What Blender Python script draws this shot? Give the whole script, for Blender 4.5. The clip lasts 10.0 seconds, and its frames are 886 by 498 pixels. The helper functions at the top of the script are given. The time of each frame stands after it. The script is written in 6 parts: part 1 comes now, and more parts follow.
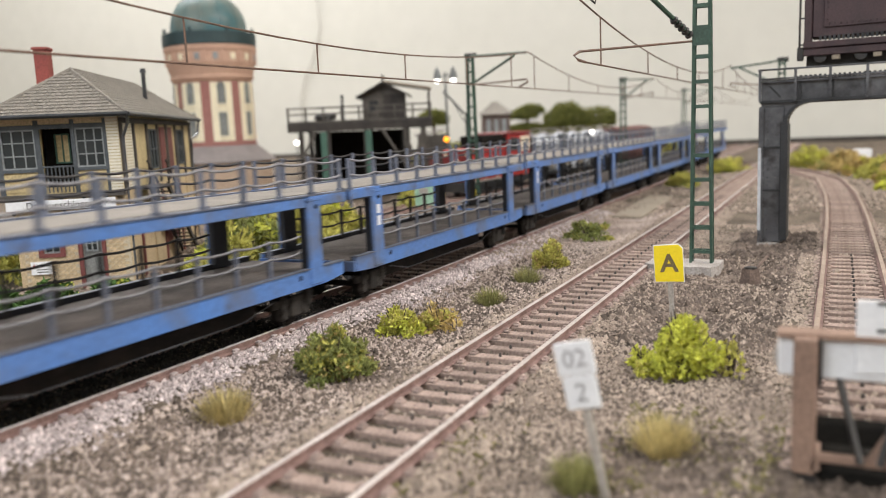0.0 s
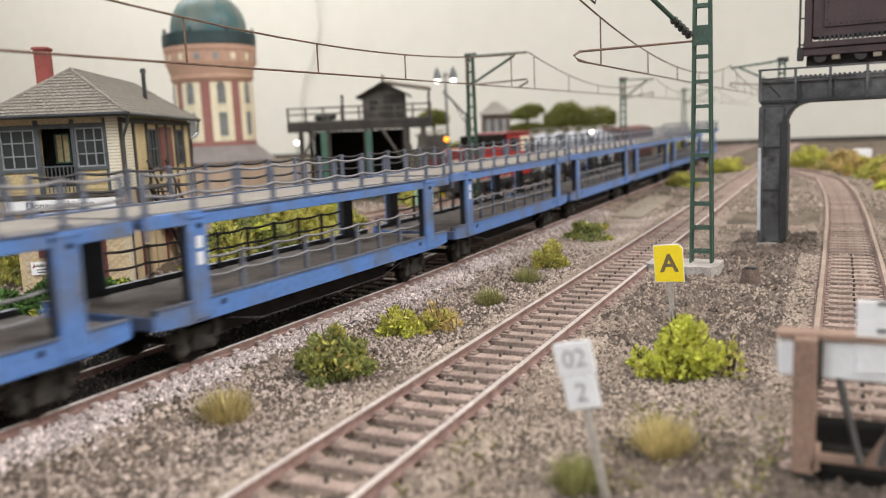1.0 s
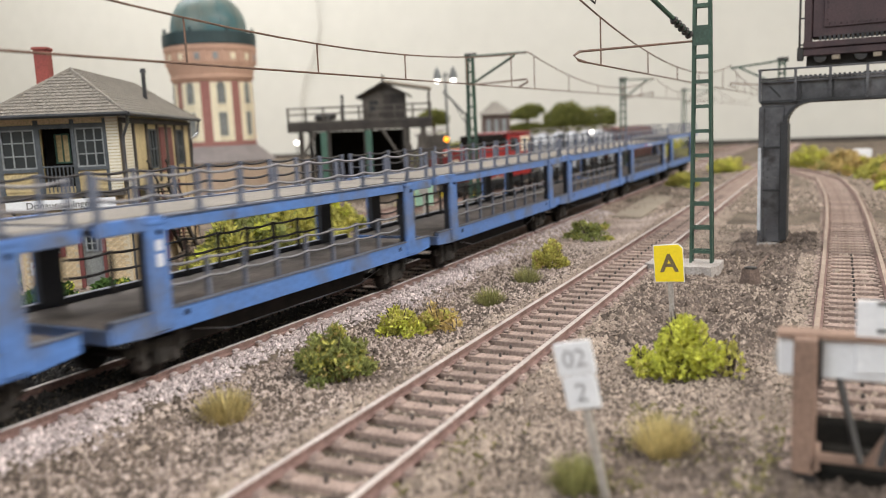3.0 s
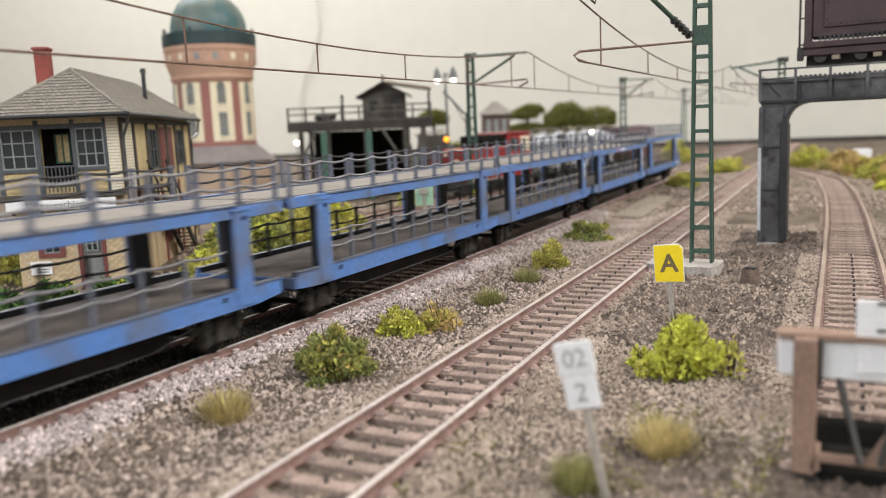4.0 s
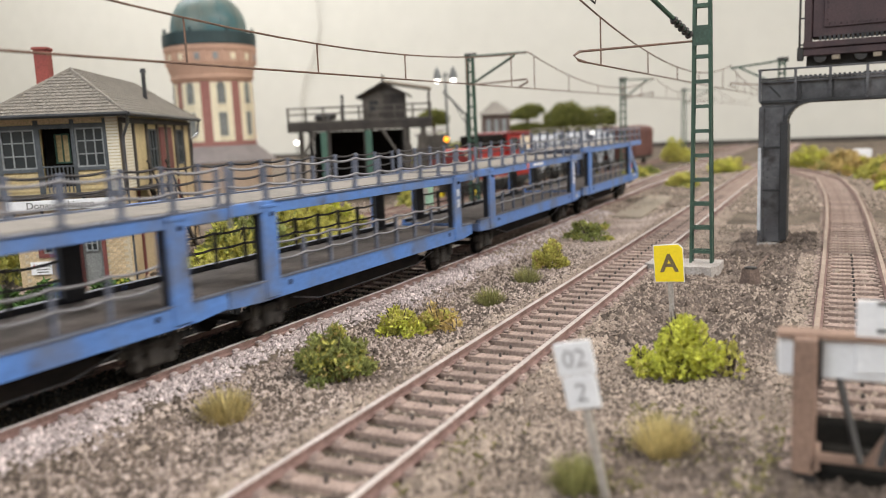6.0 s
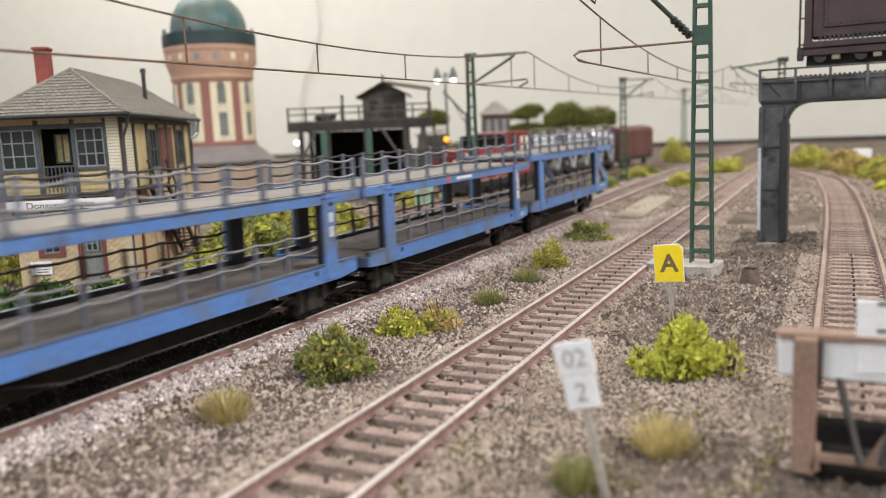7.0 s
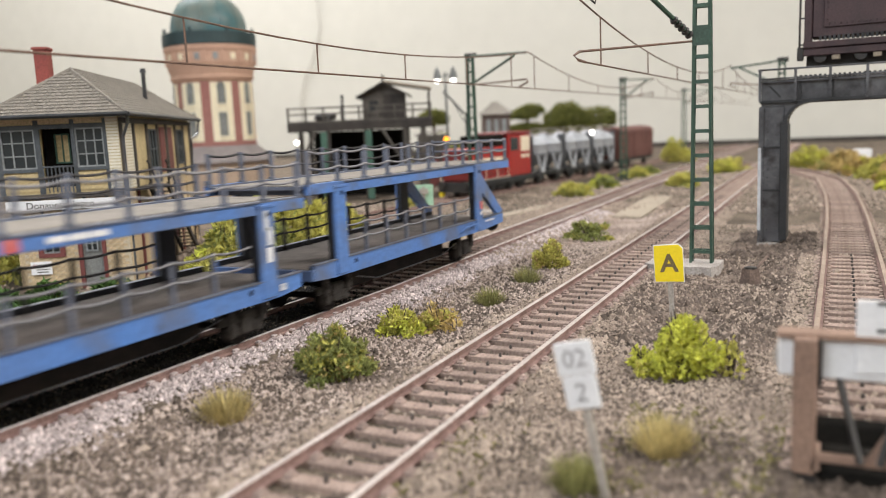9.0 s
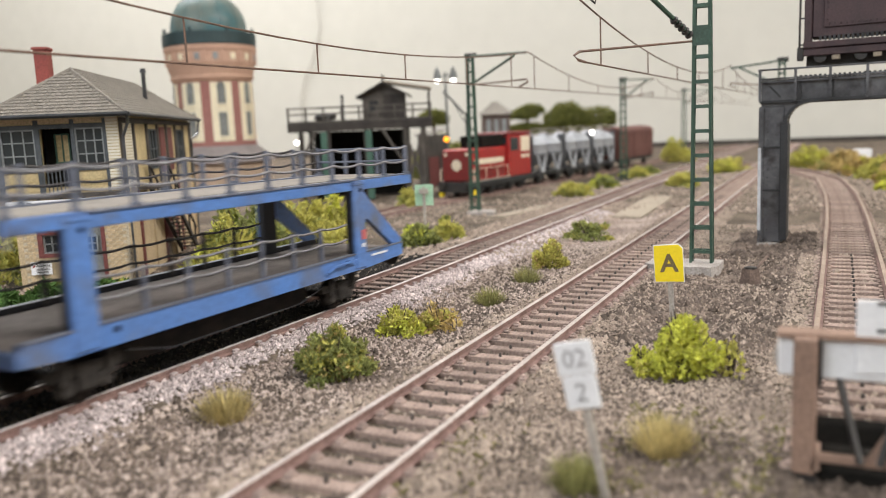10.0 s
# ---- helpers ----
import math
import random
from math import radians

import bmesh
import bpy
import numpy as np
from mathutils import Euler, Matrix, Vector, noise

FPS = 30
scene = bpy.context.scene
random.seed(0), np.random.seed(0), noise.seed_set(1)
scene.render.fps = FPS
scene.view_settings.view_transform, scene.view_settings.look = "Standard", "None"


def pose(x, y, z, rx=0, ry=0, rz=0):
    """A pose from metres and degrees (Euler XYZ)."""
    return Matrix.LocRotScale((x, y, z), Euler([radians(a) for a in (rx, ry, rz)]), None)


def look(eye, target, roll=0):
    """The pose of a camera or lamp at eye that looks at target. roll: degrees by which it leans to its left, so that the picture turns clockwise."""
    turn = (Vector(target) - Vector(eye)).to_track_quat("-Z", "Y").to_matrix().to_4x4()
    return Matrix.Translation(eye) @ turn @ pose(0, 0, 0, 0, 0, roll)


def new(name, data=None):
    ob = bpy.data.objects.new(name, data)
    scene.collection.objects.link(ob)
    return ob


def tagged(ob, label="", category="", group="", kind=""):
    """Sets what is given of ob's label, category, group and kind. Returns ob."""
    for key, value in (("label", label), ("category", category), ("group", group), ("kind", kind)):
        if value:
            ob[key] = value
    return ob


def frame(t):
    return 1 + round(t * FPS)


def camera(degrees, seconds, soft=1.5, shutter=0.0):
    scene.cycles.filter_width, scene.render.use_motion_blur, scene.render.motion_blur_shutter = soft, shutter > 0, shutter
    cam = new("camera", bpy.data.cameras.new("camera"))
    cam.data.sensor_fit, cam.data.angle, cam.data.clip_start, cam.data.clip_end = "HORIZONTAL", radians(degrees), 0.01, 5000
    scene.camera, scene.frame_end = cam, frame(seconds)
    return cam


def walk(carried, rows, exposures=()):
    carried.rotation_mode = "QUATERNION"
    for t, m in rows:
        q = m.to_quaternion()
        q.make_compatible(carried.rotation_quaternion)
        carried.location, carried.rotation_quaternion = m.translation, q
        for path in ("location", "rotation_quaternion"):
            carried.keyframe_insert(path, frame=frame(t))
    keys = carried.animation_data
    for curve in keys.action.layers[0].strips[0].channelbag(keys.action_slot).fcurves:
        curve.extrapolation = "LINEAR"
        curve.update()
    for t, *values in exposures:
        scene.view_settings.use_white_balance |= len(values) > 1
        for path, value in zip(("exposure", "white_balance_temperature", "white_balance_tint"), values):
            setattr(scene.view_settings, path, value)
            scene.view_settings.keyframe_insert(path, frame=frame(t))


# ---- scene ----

# H0 model railway (1:87). Lengths below are in millimetres; MM turns them into metres.
MM = 0.001
cam = camera(57.52, 10.0, soft=0.5, shutter=0.8)
cam.data.dof.use_dof = True
cam.data.dof.focus_distance = 0.232
cam.data.dof.aperture_fstop = 18.5
YAW, PITCH = radians(26.281), radians(8.479)
EYE = Vector((0, 0, 0.05066))
AIM = EYE + Vector((-math.sin(YAW) * math.cos(PITCH), math.cos(YAW) * math.cos(PITCH), -math.sin(PITCH)))
walk(cam, [(0, look(EYE, AIM, -2.543)), (10, look(EYE, AIM, -2.543))])
scene.view_settings.exposure = 0.3

# ---- light: a white room with two ceiling panels ----
world = bpy.data.worlds.new("room_air")
scene.world = world
world.use_nodes = True
world.node_tree.nodes["Background"].inputs[0].default_value = (1.0, 0.98, 0.96, 1)
world.node_tree.nodes["Background"].inputs[1].default_value = 0.12


def ceiling_panel(x, y, sx, sy, watts):
    data = bpy.data.lights.new("ceiling_panel", "AREA")
    data.shape, data.size, data.size_y, data.energy, data.color = "RECTANGLE", sx, sy, watts, (1.0, 0.975, 0.95)
    ob = new("ceiling_panel_light", data)
    ob.matrix_basis = pose(x, y, 1.38)
    return ob


ceiling_panel(-1.3, 1.0, 1.3, 0.5, 33)
ceiling_panel(1.2, 0.2, 0.4, 1.4, 38)
# daylight through the window in the wall behind the camera
sky = bpy.data.lights.new("window_daylight", "AREA")
sky.shape, sky.size, sky.size_y, sky.energy, sky.color = "RECTANGLE", 1.3, 0.8, 15, (0.90, 0.95, 1.0)
new("window_daylight", sky).matrix_basis = look((-0.5, -1.03, 0.92), (-0.5, 0.0, 0.5))


# ---- materials ----
def mat(name, c1, c2=None, rough=0.6, metal=0.0, scale=120, bump=0.15, bscale=1500, rand=0.0, island=0.0, fine=0.25, spec=0.5, trans=0.0):
    m = bpy.data.materials.new(name)
    m.use_nodes = True
    nt = m.node_tree
    b = nt.nodes["Principled BSDF"]
    c2 = c2 or tuple(v * 0.7 for v in c1)
    tc = nt.nodes.new("ShaderNodeTexCoord")
    n1 = nt.nodes.new("ShaderNodeTexNoise")
    n1.inputs["Scale"].default_value, n1.inputs["Detail"].default_value, n1.inputs["Roughness"].default_value = scale, 6, 0.65
    nt.links.new(tc.outputs["Object"], n1.inputs["Vector"])
    ramp = nt.nodes.new("ShaderNodeValToRGB")
    ramp.color_ramp.elements[0].position, ramp.color_ramp.elements[1].position = 0.36, 0.66
    ramp.color_ramp.elements[0].color, ramp.color_ramp.elements[1].color = (*c1, 1), (*c2, 1)
    nt.links.new(n1.outputs["Fac"], ramp.inputs["Fac"])
    n2 = nt.nodes.new("ShaderNodeTexNoise")
    n2.inputs["Scale"].default_value, n2.inputs["Detail"].default_value = bscale, 4
    nt.links.new(tc.outputs["Object"], n2.inputs["Vector"])
    hsv = nt.nodes.new("ShaderNodeHueSaturation")
    nt.links.new(ramp.outputs["Color"], hsv.inputs["Color"])
    mr = nt.nodes.new("ShaderNodeMapRange")
    mr.inputs["To Min"].default_value, mr.inputs["To Max"].default_value = 1 - fine, 1 + fine
    mr.inputs["From Min"].default_value, mr.inputs["From Max"].default_value = 0.3, 0.7
    nt.links.new(n2.outputs["Fac"], mr.inputs["Value"])
    val = mr.outputs["Result"]
    if rand or island:
        if rand:
            src = nt.nodes.new("ShaderNodeObjectInfo").outputs["Random"]
        else:
            src = nt.nodes.new("ShaderNodeNewGeometry").outputs["Random Per Island"]
        k = rand or island
        r = nt.nodes.new("ShaderNodeMapRange")
        r.inputs["To Min"].default_value, r.inputs["To Max"].default_value = 1 - k, 1 + k
        nt.links.new(src, r.inputs["Value"])
        mul = nt.nodes.new("ShaderNodeMath")
        mul.operation = "MULTIPLY"
        nt.links.new(val, mul.inputs[0])
        nt.links.new(r.outputs["Result"], mul.inputs[1])
        val = mul.outputs["Value"]
    nt.links.new(val, hsv.inputs["Value"])
    nt.links.new(hsv.outputs["Color"], b.inputs["Base Color"])
    b.inputs["Roughness"].default_value, b.inputs["Metallic"].default_value = rough, metal
    b.inputs["Specular IOR Level"].default_value = spec
    if trans:
        b.inputs["Transmission Weight"].default_value = trans
    if bump:
        bp = nt.nodes.new("ShaderNodeBump")
        bp.inputs["Strength"].default_value, bp.inputs["Distance"].default_value = bump, 0.0004
        nt.links.new(n2.outputs["Fac"], bp.inputs["Height"])
        nt.links.new(bp.outputs["Normal"], b.inputs["Normal"])
    return m


def glow(name, color, strength):
    m = bpy.data.materials.new(name)
    m.use_nodes = True
    b = m.node_tree.nodes["Principled BSDF"]
    b.inputs["Base Color"].default_value = (*color, 1)
    b.inputs["Emission Color"].default_value = (*color, 1)
    b.inputs["Emission Strength"].default_value = strength
    return m


M_SOIL = mat("soil", (0.17, 0.135, 0.105), (0.075, 0.06, 0.047), 0.95, scale=28, bump=0.6, bscale=900, fine=0.45, spec=0.15)
M_STONE = mat("ballast_stone", (0.39, 0.315, 0.26), (0.25, 0.196, 0.16), 0.85, scale=45, bump=0.2, island=0.22, spec=0.25)
M_STONE_MAUVE = mat("mauve_brown_stone", (0.50, 0.41, 0.36), (0.34, 0.27, 0.235), 0.85, scale=45, bump=0.2, island=0.22, spec=0.25)
M_STONE_LIGHT = mat("light_ballast", (0.60, 0.52, 0.515), (0.40, 0.335, 0.33), 0.8, scale=60, bump=0.2, island=0.42, spec=0.35)
M_STONE_DARK = mat("dark_ballast", (0.19, 0.148, 0.124), (0.10, 0.079, 0.066), 0.9, scale=60, bump=0.2, island=0.42, spec=0.2)
# ballast blackened so that it holds the shade under the train
M_SHADEBED = mat("shaded_black_ballast", (0.022, 0.018, 0.016), (0.011, 0.0095, 0.009), 0.75, scale=60, bump=0.2, island=0.5, spec=0.35)
M_SLEEPER = mat("weathered_sleeper", (0.38, 0.29, 0.25), (0.22, 0.16, 0.135), 0.85, scale=160, bump=0.3, rand=0.18, spec=0.2)
M_SLEEPER_BROWN = mat("brown_sleeper", (0.33, 0.25, 0.22), (0.19, 0.14, 0.12), 0.85, scale=160, bump=0.3, rand=0.18, spec=0.2)
M_CHAIRPINK = mat("pinkish_rail_chair", (0.40, 0.31, 0.28), (0.27, 0.20, 0.175), 0.8, scale=200, rand=0.2, spec=0.2)
M_CHAIR = mat("pale_rail_chair", (0.50, 0.43, 0.425), (0.36, 0.30, 0.29), 0.8, scale=200, rand=0.2, spec=0.2)
M_MOSS = mat("olive_moss", (0.19, 0.165, 0.08), (0.12, 0.105, 0.05), 0.95, scale=80, island=0.4, spec=0.1)
M_LETTERBROWN = mat("faded_brown_lettering", (0.16, 0.115, 0.05), (0.13, 0.095, 0.045), 0.6, bump=0)
M_TOWERGLASS = mat("pale_tower_glass", (0.20, 0.205, 0.19), (0.13, 0.135, 0.13), 0.35, scale=60, bump=0)
M_DULLRUST = mat("dull_rust", (0.165, 0.12, 0.10), (0.10, 0.073, 0.062), 0.85, scale=150, bump=0.2, spec=0.2)
# near-black navy that holds the shade on the wagons' inner faces
M_SHADENAVY = mat("navy_painted_shade", (0.012, 0.014, 0.022), (0.02, 0.022, 0.03), 0.6, scale=100)
M_KNOB = mat("dark_brown_knob", (0.065, 0.052, 0.047), (0.04, 0.033, 0.03), rough=0.7)
M_GEAR = mat("dusty_running_gear", (0.055, 0.048, 0.044), (0.022, 0.02, 0.018), 0.8, scale=220, bump=0.2, spec=0.2)
M_STUD = mat("dark_stud", (0.030, 0.026, 0.025), (0.022, 0.02, 0.019), rough=0.5)
M_RAILSIDE = mat("rusty_rail_side", (0.29, 0.19, 0.17), (0.17, 0.105, 0.092), 0.7, scale=200, bump=0.2, spec=0.3)
M_RAILHEAD = mat("worn_rail_head", (0.52, 0.455, 0.425), (0.37, 0.31, 0.285), 0.36, metal=0.2, scale=120, bump=0.05)
M_RAILSHINY = mat("polished_rail_head", (0.74, 0.70, 0.70), (0.50, 0.44, 0.43), 0.28, metal=0.15, scale=90, bump=0.04)
M_RAILRUST = mat("brown_rail_head", (0.36, 0.275, 0.22), (0.25, 0.185, 0.145), 0.5, scale=120, bump=0.1)
M_BLUE = mat("weathered_blue_paint", (0.085, 0.205, 0.53), (0.095, 0.185, 0.43), 0.4, scale=38, bump=0.06, bscale=700, fine=0.15)


def worn(m, colour, scale, lo, hi, seed):
    """Lays patches of another colour over a paint."""
    nt = m.node_tree
    b = nt.nodes["Principled BSDF"]
    base = b.inputs["Base Color"].links[0].from_socket
    geo, n, ramp, mix = nt.nodes.new("ShaderNodeTexCoord"), nt.nodes.new("ShaderNodeTexNoise"), nt.nodes.new("ShaderNodeMapRange"), nt.nodes.new("ShaderNodeMix")
    n.noise_dimensions = "4D"
    n.inputs["W"].default_value, n.inputs["Scale"].default_value, n.inputs["Detail"].default_value, n.inputs["Roughness"].default_value = seed, scale, 7, 0.6
    nt.links.new(geo.outputs["Object"], n.inputs["Vector"])
    ramp.inputs["From Min"].default_value, ramp.inputs["From Max"].default_value = lo, hi
    nt.links.new(n.outputs["Fac"], ramp.inputs["Value"])
    mix.data_type = "RGBA"
    nt.links.new(ramp.outputs["Result"], mix.inputs["Factor"])
    nt.links.new(base, mix.inputs["A"])
    mix.inputs["B"].default_value = (*colour, 1)
    nt.links.new(mix.outputs["Result"], b.inputs["Base Color"])
    return m


worn(M_BLUE, (0.12, 0.14, 0.19), 58, 0.49, 0.66, 1.0)
worn(M_BLUE, (0.075, 0.068, 0.068), 110, 0.60, 0.72, 5.0)
M_BLUEGREY = mat("greyed_blue_paint", (0.135, 0.15, 0.20), (0.09, 0.10, 0.135), 0.55, scale=80, bump=0.08, fine=0.2)
M_DECK = mat("dark_deck", (0.20, 0.172, 0.16), (0.10, 0.088, 0.082), 0.8, scale=60, bump=0.2, spec=0.25)
M_CREAM = mat("pale_deck", (0.225, 0.195, 0.17), (0.15, 0.132, 0.113), 0.75, scale=50, bump=0.15)
M_BLACK = mat("black_running_gear", (0.012, 0.011, 0.011), (0.028, 0.022, 0.019), 0.8, scale=200, bump=0.2, spec=0.15)
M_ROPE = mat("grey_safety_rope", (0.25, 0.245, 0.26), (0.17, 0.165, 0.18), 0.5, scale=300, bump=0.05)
# near-black copy of rope and post paint for the wagons' shaded far side
M_ROPESHADE = mat("shaded_rope", (0.035, 0.03, 0.03), rough=0.6)
M_GREEN = mat("dark_green_mast_paint", (0.040, 0.085, 0.060), (0.028, 0.060, 0.042), 0.5, scale=200, bump=0.1)
M_CONCRETE = mat("concrete", (0.42, 0.385, 0.36), (0.30, 0.27, 0.25), 0.9, scale=120, bump=0.35, spec=0.2)
M_WIRE = mat("rusty_wire", (0.165, 0.095, 0.066), (0.10, 0.058, 0.042), 0.6, scale=400, bump=0.1)
M_STEEL = mat("sooty_steel", (0.19, 0.195, 0.215), (0.045, 0.045, 0.05), 0.3, scale=45, bump=0.05, bscale=700, fine=0.1, metal=0.5)
worn(M_STEEL, (0.032, 0.028, 0.027), 90, 0.53, 0.66, 2.0)
worn(M_STEEL, (0.36, 0.365, 0.385), 150, 0.64, 0.72, 7.0)
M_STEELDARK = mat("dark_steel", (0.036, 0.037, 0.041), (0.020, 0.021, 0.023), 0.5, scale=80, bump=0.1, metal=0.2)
# for chipped paint on the wagons and the gantry's painted highlight
M_CHIPHIGHLIGHT = mat("chipped_white_and_highlight", (0.62, 0.64, 0.68), (0.42, 0.44, 0.48), 0.5, scale=150)
M_BIN = mat("purple_brown_bin", (0.056, 0.028, 0.032), (0.034, 0.019, 0.022), 0.55, scale=90, bump=0.1)
M_WHITE = mat("white_board", (0.78, 0.78, 0.80), (0.70, 0.70, 0.72), 0.5, scale=120, bump=0.05, fine=0.06)
M_BROWN = mat("rusty_brown_beam", (0.30, 0.195, 0.145), (0.22, 0.14, 0.105), 0.75, scale=90, bump=0.2)
M_YELLOW = mat("yellow_sign", (0.86, 0.66, 0.02), (0.80, 0.60, 0.02), 0.4, scale=80, bump=0.02, fine=0.05)
M_LETTER = mat("dark_lettering", (0.05, 0.045, 0.03), (0.05, 0.045, 0.04), 0.6, bump=0)
M_FIGURE = mat("grey_figures", (0.34, 0.33, 0.34), (0.30, 0.29, 0.30), 0.6, bump=0)
M_POST = mat("grey_post", (0.40, 0.36, 0.32), (0.30, 0.27, 0.24), 0.6)
M_BRICK = mat("yellow_brick", (0.54, 0.42, 0.27), (0.44, 0.34, 0.215), 0.8, scale=90, rand=0.15, spec=0.2)
M_TIMBER = mat("pale_yellow_boarding", (0.53, 0.42, 0.225), (0.40, 0.31, 0.165), 0.7, scale=90)
M_PALEBOARD = mat("pale_boarding", (0.74, 0.69, 0.57), (0.66, 0.61, 0.50), 0.7, scale=60, fine=0.1)
M_MORTAR = mat("pale_mortar", (0.50, 0.43, 0.32), (0.42, 0.36, 0.27), 0.9, scale=90)
M_ROOF = mat("grey_roof_tile", (0.225, 0.202, 0.175), (0.16, 0.144, 0.124), 0.8, scale=60, rand=0.09, spec=0.2)
M_ROOFFLAT = mat("grey_roof_sheet", (0.225, 0.202, 0.175), (0.17, 0.153, 0.133), 0.8, scale=60)
M_REDBRICK = mat("red_brick", (0.27, 0.062, 0.05), (0.2, 0.046, 0.038), 0.8, scale=150)
M_FRAME = mat("blue_grey_frame", (0.075, 0.084, 0.094), (0.045, 0.052, 0.06), 0.6, scale=120)
M_LTFRAME = mat("pale_frame", (0.25, 0.265, 0.27), (0.19, 0.20, 0.205), 0.5, scale=120)
M_GLASS = mat("dim_glass", (0.030, 0.034, 0.036), (0.042, 0.046, 0.046), 0.14, scale=60, bump=0.0, fine=0.05, spec=0.25)
M_MAROON = mat("maroon_trim", (0.17, 0.048, 0.043), (0.125, 0.036, 0.032), 0.7, scale=120)
M_DOOR = mat("grey_door", (0.21, 0.215, 0.21), (0.16, 0.165, 0.16), 0.6)
M_TEAL = mat("teal_dome", (0.06, 0.145, 0.157), (0.034, 0.105, 0.118), 0.45, scale=18, bump=0.1)
worn(M_TEAL, (0.21, 0.18, 0.13), 14, 0.55, 0.75, 3.0)
M_TEALDARK = mat("dark_teal_rail", (0.020, 0.045, 0.05), (0.014, 0.032, 0.036), 0.6)
M_TERRA = mat("terracotta", (0.52, 0.335, 0.245), (0.44, 0.27, 0.20), 0.8, scale=40)
M_PLASTER = mat("cream_plaster", (0.76, 0.69, 0.52), (0.69, 0.61, 0.45), 0.85, scale=30)
M_TOWERRED = mat("dull_red_masonry", (0.33, 0.15, 0.13), (0.27, 0.115, 0.10), 0.85, scale=50)
M_OLDWOOD = mat("sooty_timber", (0.050, 0.042, 0.036), (0.024, 0.020, 0.018), 0.85, scale=90, bump=0.3)
M_GREYWOOD = mat("grey_timber", (0.095, 0.083, 0.072), (0.045, 0.039, 0.034), 0.85, scale=90, bump=0.3)
M_PALEGREEN = mat("pale_green_paint", (0.055, 0.12, 0.088), (0.04, 0.095, 0.07), 0.7)
# near-black for black parts and for shade put into dark sheets
M_BLACKSHADE = mat("black_and_painted_shade", (0.010, 0.009, 0.008), (0.016, 0.014, 0.012), 0.95, spec=0.1)
M_RED = mat("loco_red", (0.34, 0.016, 0.014), (0.25, 0.013, 0.012), 0.4, scale=40, bump=0.03)
M_REDPLATE = mat("red_plate_paint", (0.50, 0.10, 0.10), (0.52, 0.20, 0.20), 0.5)
M_REDDARK = mat("loco_dark_red", (0.19, 0.014, 0.013), (0.14, 0.012, 0.012), 0.45, scale=40)
M_CREAMPAINT = mat("cream_stripe", (0.70, 0.62, 0.48), (0.62, 0.54, 0.42), 0.5)
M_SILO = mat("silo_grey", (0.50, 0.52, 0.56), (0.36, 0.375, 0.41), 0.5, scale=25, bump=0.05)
M_SILODARK = mat("silo_dark_grey", (0.14, 0.145, 0.16), (0.09, 0.095, 0.105), 0.6, scale=40)
M_BOXCAR = mat("boxcar_brown", (0.14, 0.056, 0.046), (0.10, 0.04, 0.034), 0.7, scale=50)
M_ANNEX = mat("beige_annex_wall", (0.46, 0.34, 0.25), (0.38, 0.28, 0.205), 0.85, scale=40)
M_MAUVEROOF = mat("grey_mauve_roof", (0.26, 0.225, 0.22), (0.20, 0.175, 0.172), 0.8, scale=60)
M_HUT = mat("brown_hut_brick", (0.13, 0.092, 0.078), (0.095, 0.066, 0.056), 0.85, scale=60)
M_SLAB = mat("sandy_slab", (0.33, 0.28, 0.22), (0.27, 0.225, 0.175), 0.9, scale=40, bump=0.3)
M_WALL = mat("cream_wall_paint", (0.565, 0.552, 0.507), (0.54, 0.527, 0.482), 0.9, scale=2.2, bump=0.0, bscale=30, fine=0.02, spec=0.1)
M_WALLCABLE = mat("pale_cable", (0.44, 0.42, 0.385), (0.40, 0.38, 0.35), 0.7, bump=0)
M_SIGNGREEN = mat("pale_green_sign", (0.36, 0.56, 0.40), (0.32, 0.50, 0.36), 0.6)
M_BARK = mat("bark", (0.10, 0.07, 0.05), (0.06, 0.045, 0.035), 0.9, scale=300, bump=0.4)
M_LAMPBODY = mat("lamp_grey", (0.16, 0.17, 0.17), (0.12, 0.125, 0.125), 0.5)
M_LAMPLIT = glow("lamp_lit", (1.0, 0.98, 0.94), 3.0)
M_LAMPORANGE = glow("lamp_orange", (1.0, 0.36, 0.02), 1.5)


def leafmat(name, c1, c2, k=0.4):
    """Thin leaves: part of the light passes through them."""
    m = mat(name, c1, c2, 0.75, scale=160, bump=0.0, island=k, spec=0.2)
    nt = m.node_tree
    b = nt.nodes["Principled BSDF"]
    tr, mix = nt.nodes.new("ShaderNodeBsdfTranslucent"), nt.nodes.new("ShaderNodeMixShader")
    mix.inputs[0].default_value = 0.35
    nt.links.new(b.inputs["Base Color"].links[0].from_socket, tr.inputs["Color"])
    nt.links.new(b.outputs["BSDF"], mix.inputs[1])
    nt.links.new(tr.outputs["BSDF"], mix.inputs[2])
    nt.links.new(mix.outputs["Shader"], nt.nodes["Material Output"].inputs["Surface"])
    return m


M_LEAFGREEN = leafmat("dull_green_leaf", (0.33, 0.34, 0.115), (0.20, 0.235, 0.08))
M_LEAFBRIGHT = leafmat("bright_green_leaf", (0.66, 0.65, 0.13), (0.50, 0.54, 0.09), 0.3)
M_LEAFYELLOW = leafmat("yellow_green_leaf", (0.58, 0.53, 0.15), (0.43, 0.42, 0.11), 0.3)
M_LEAFORANGE = leafmat("straw_leaf", (0.58, 0.45, 0.19), (0.48, 0.35, 0.14), 0.3)
M_GRASSGREEN = leafmat("tuft_green", (0.33, 0.31, 0.13), (0.22, 0.225, 0.09))
M_GRASSSTRAW = leafmat("tuft_straw", (0.60, 0.50, 0.24), (0.47, 0.385, 0.18), 0.25)
M_IVY = leafmat("ivy_leaf", (0.10, 0.18, 0.05), (0.06, 0.125, 0.035))
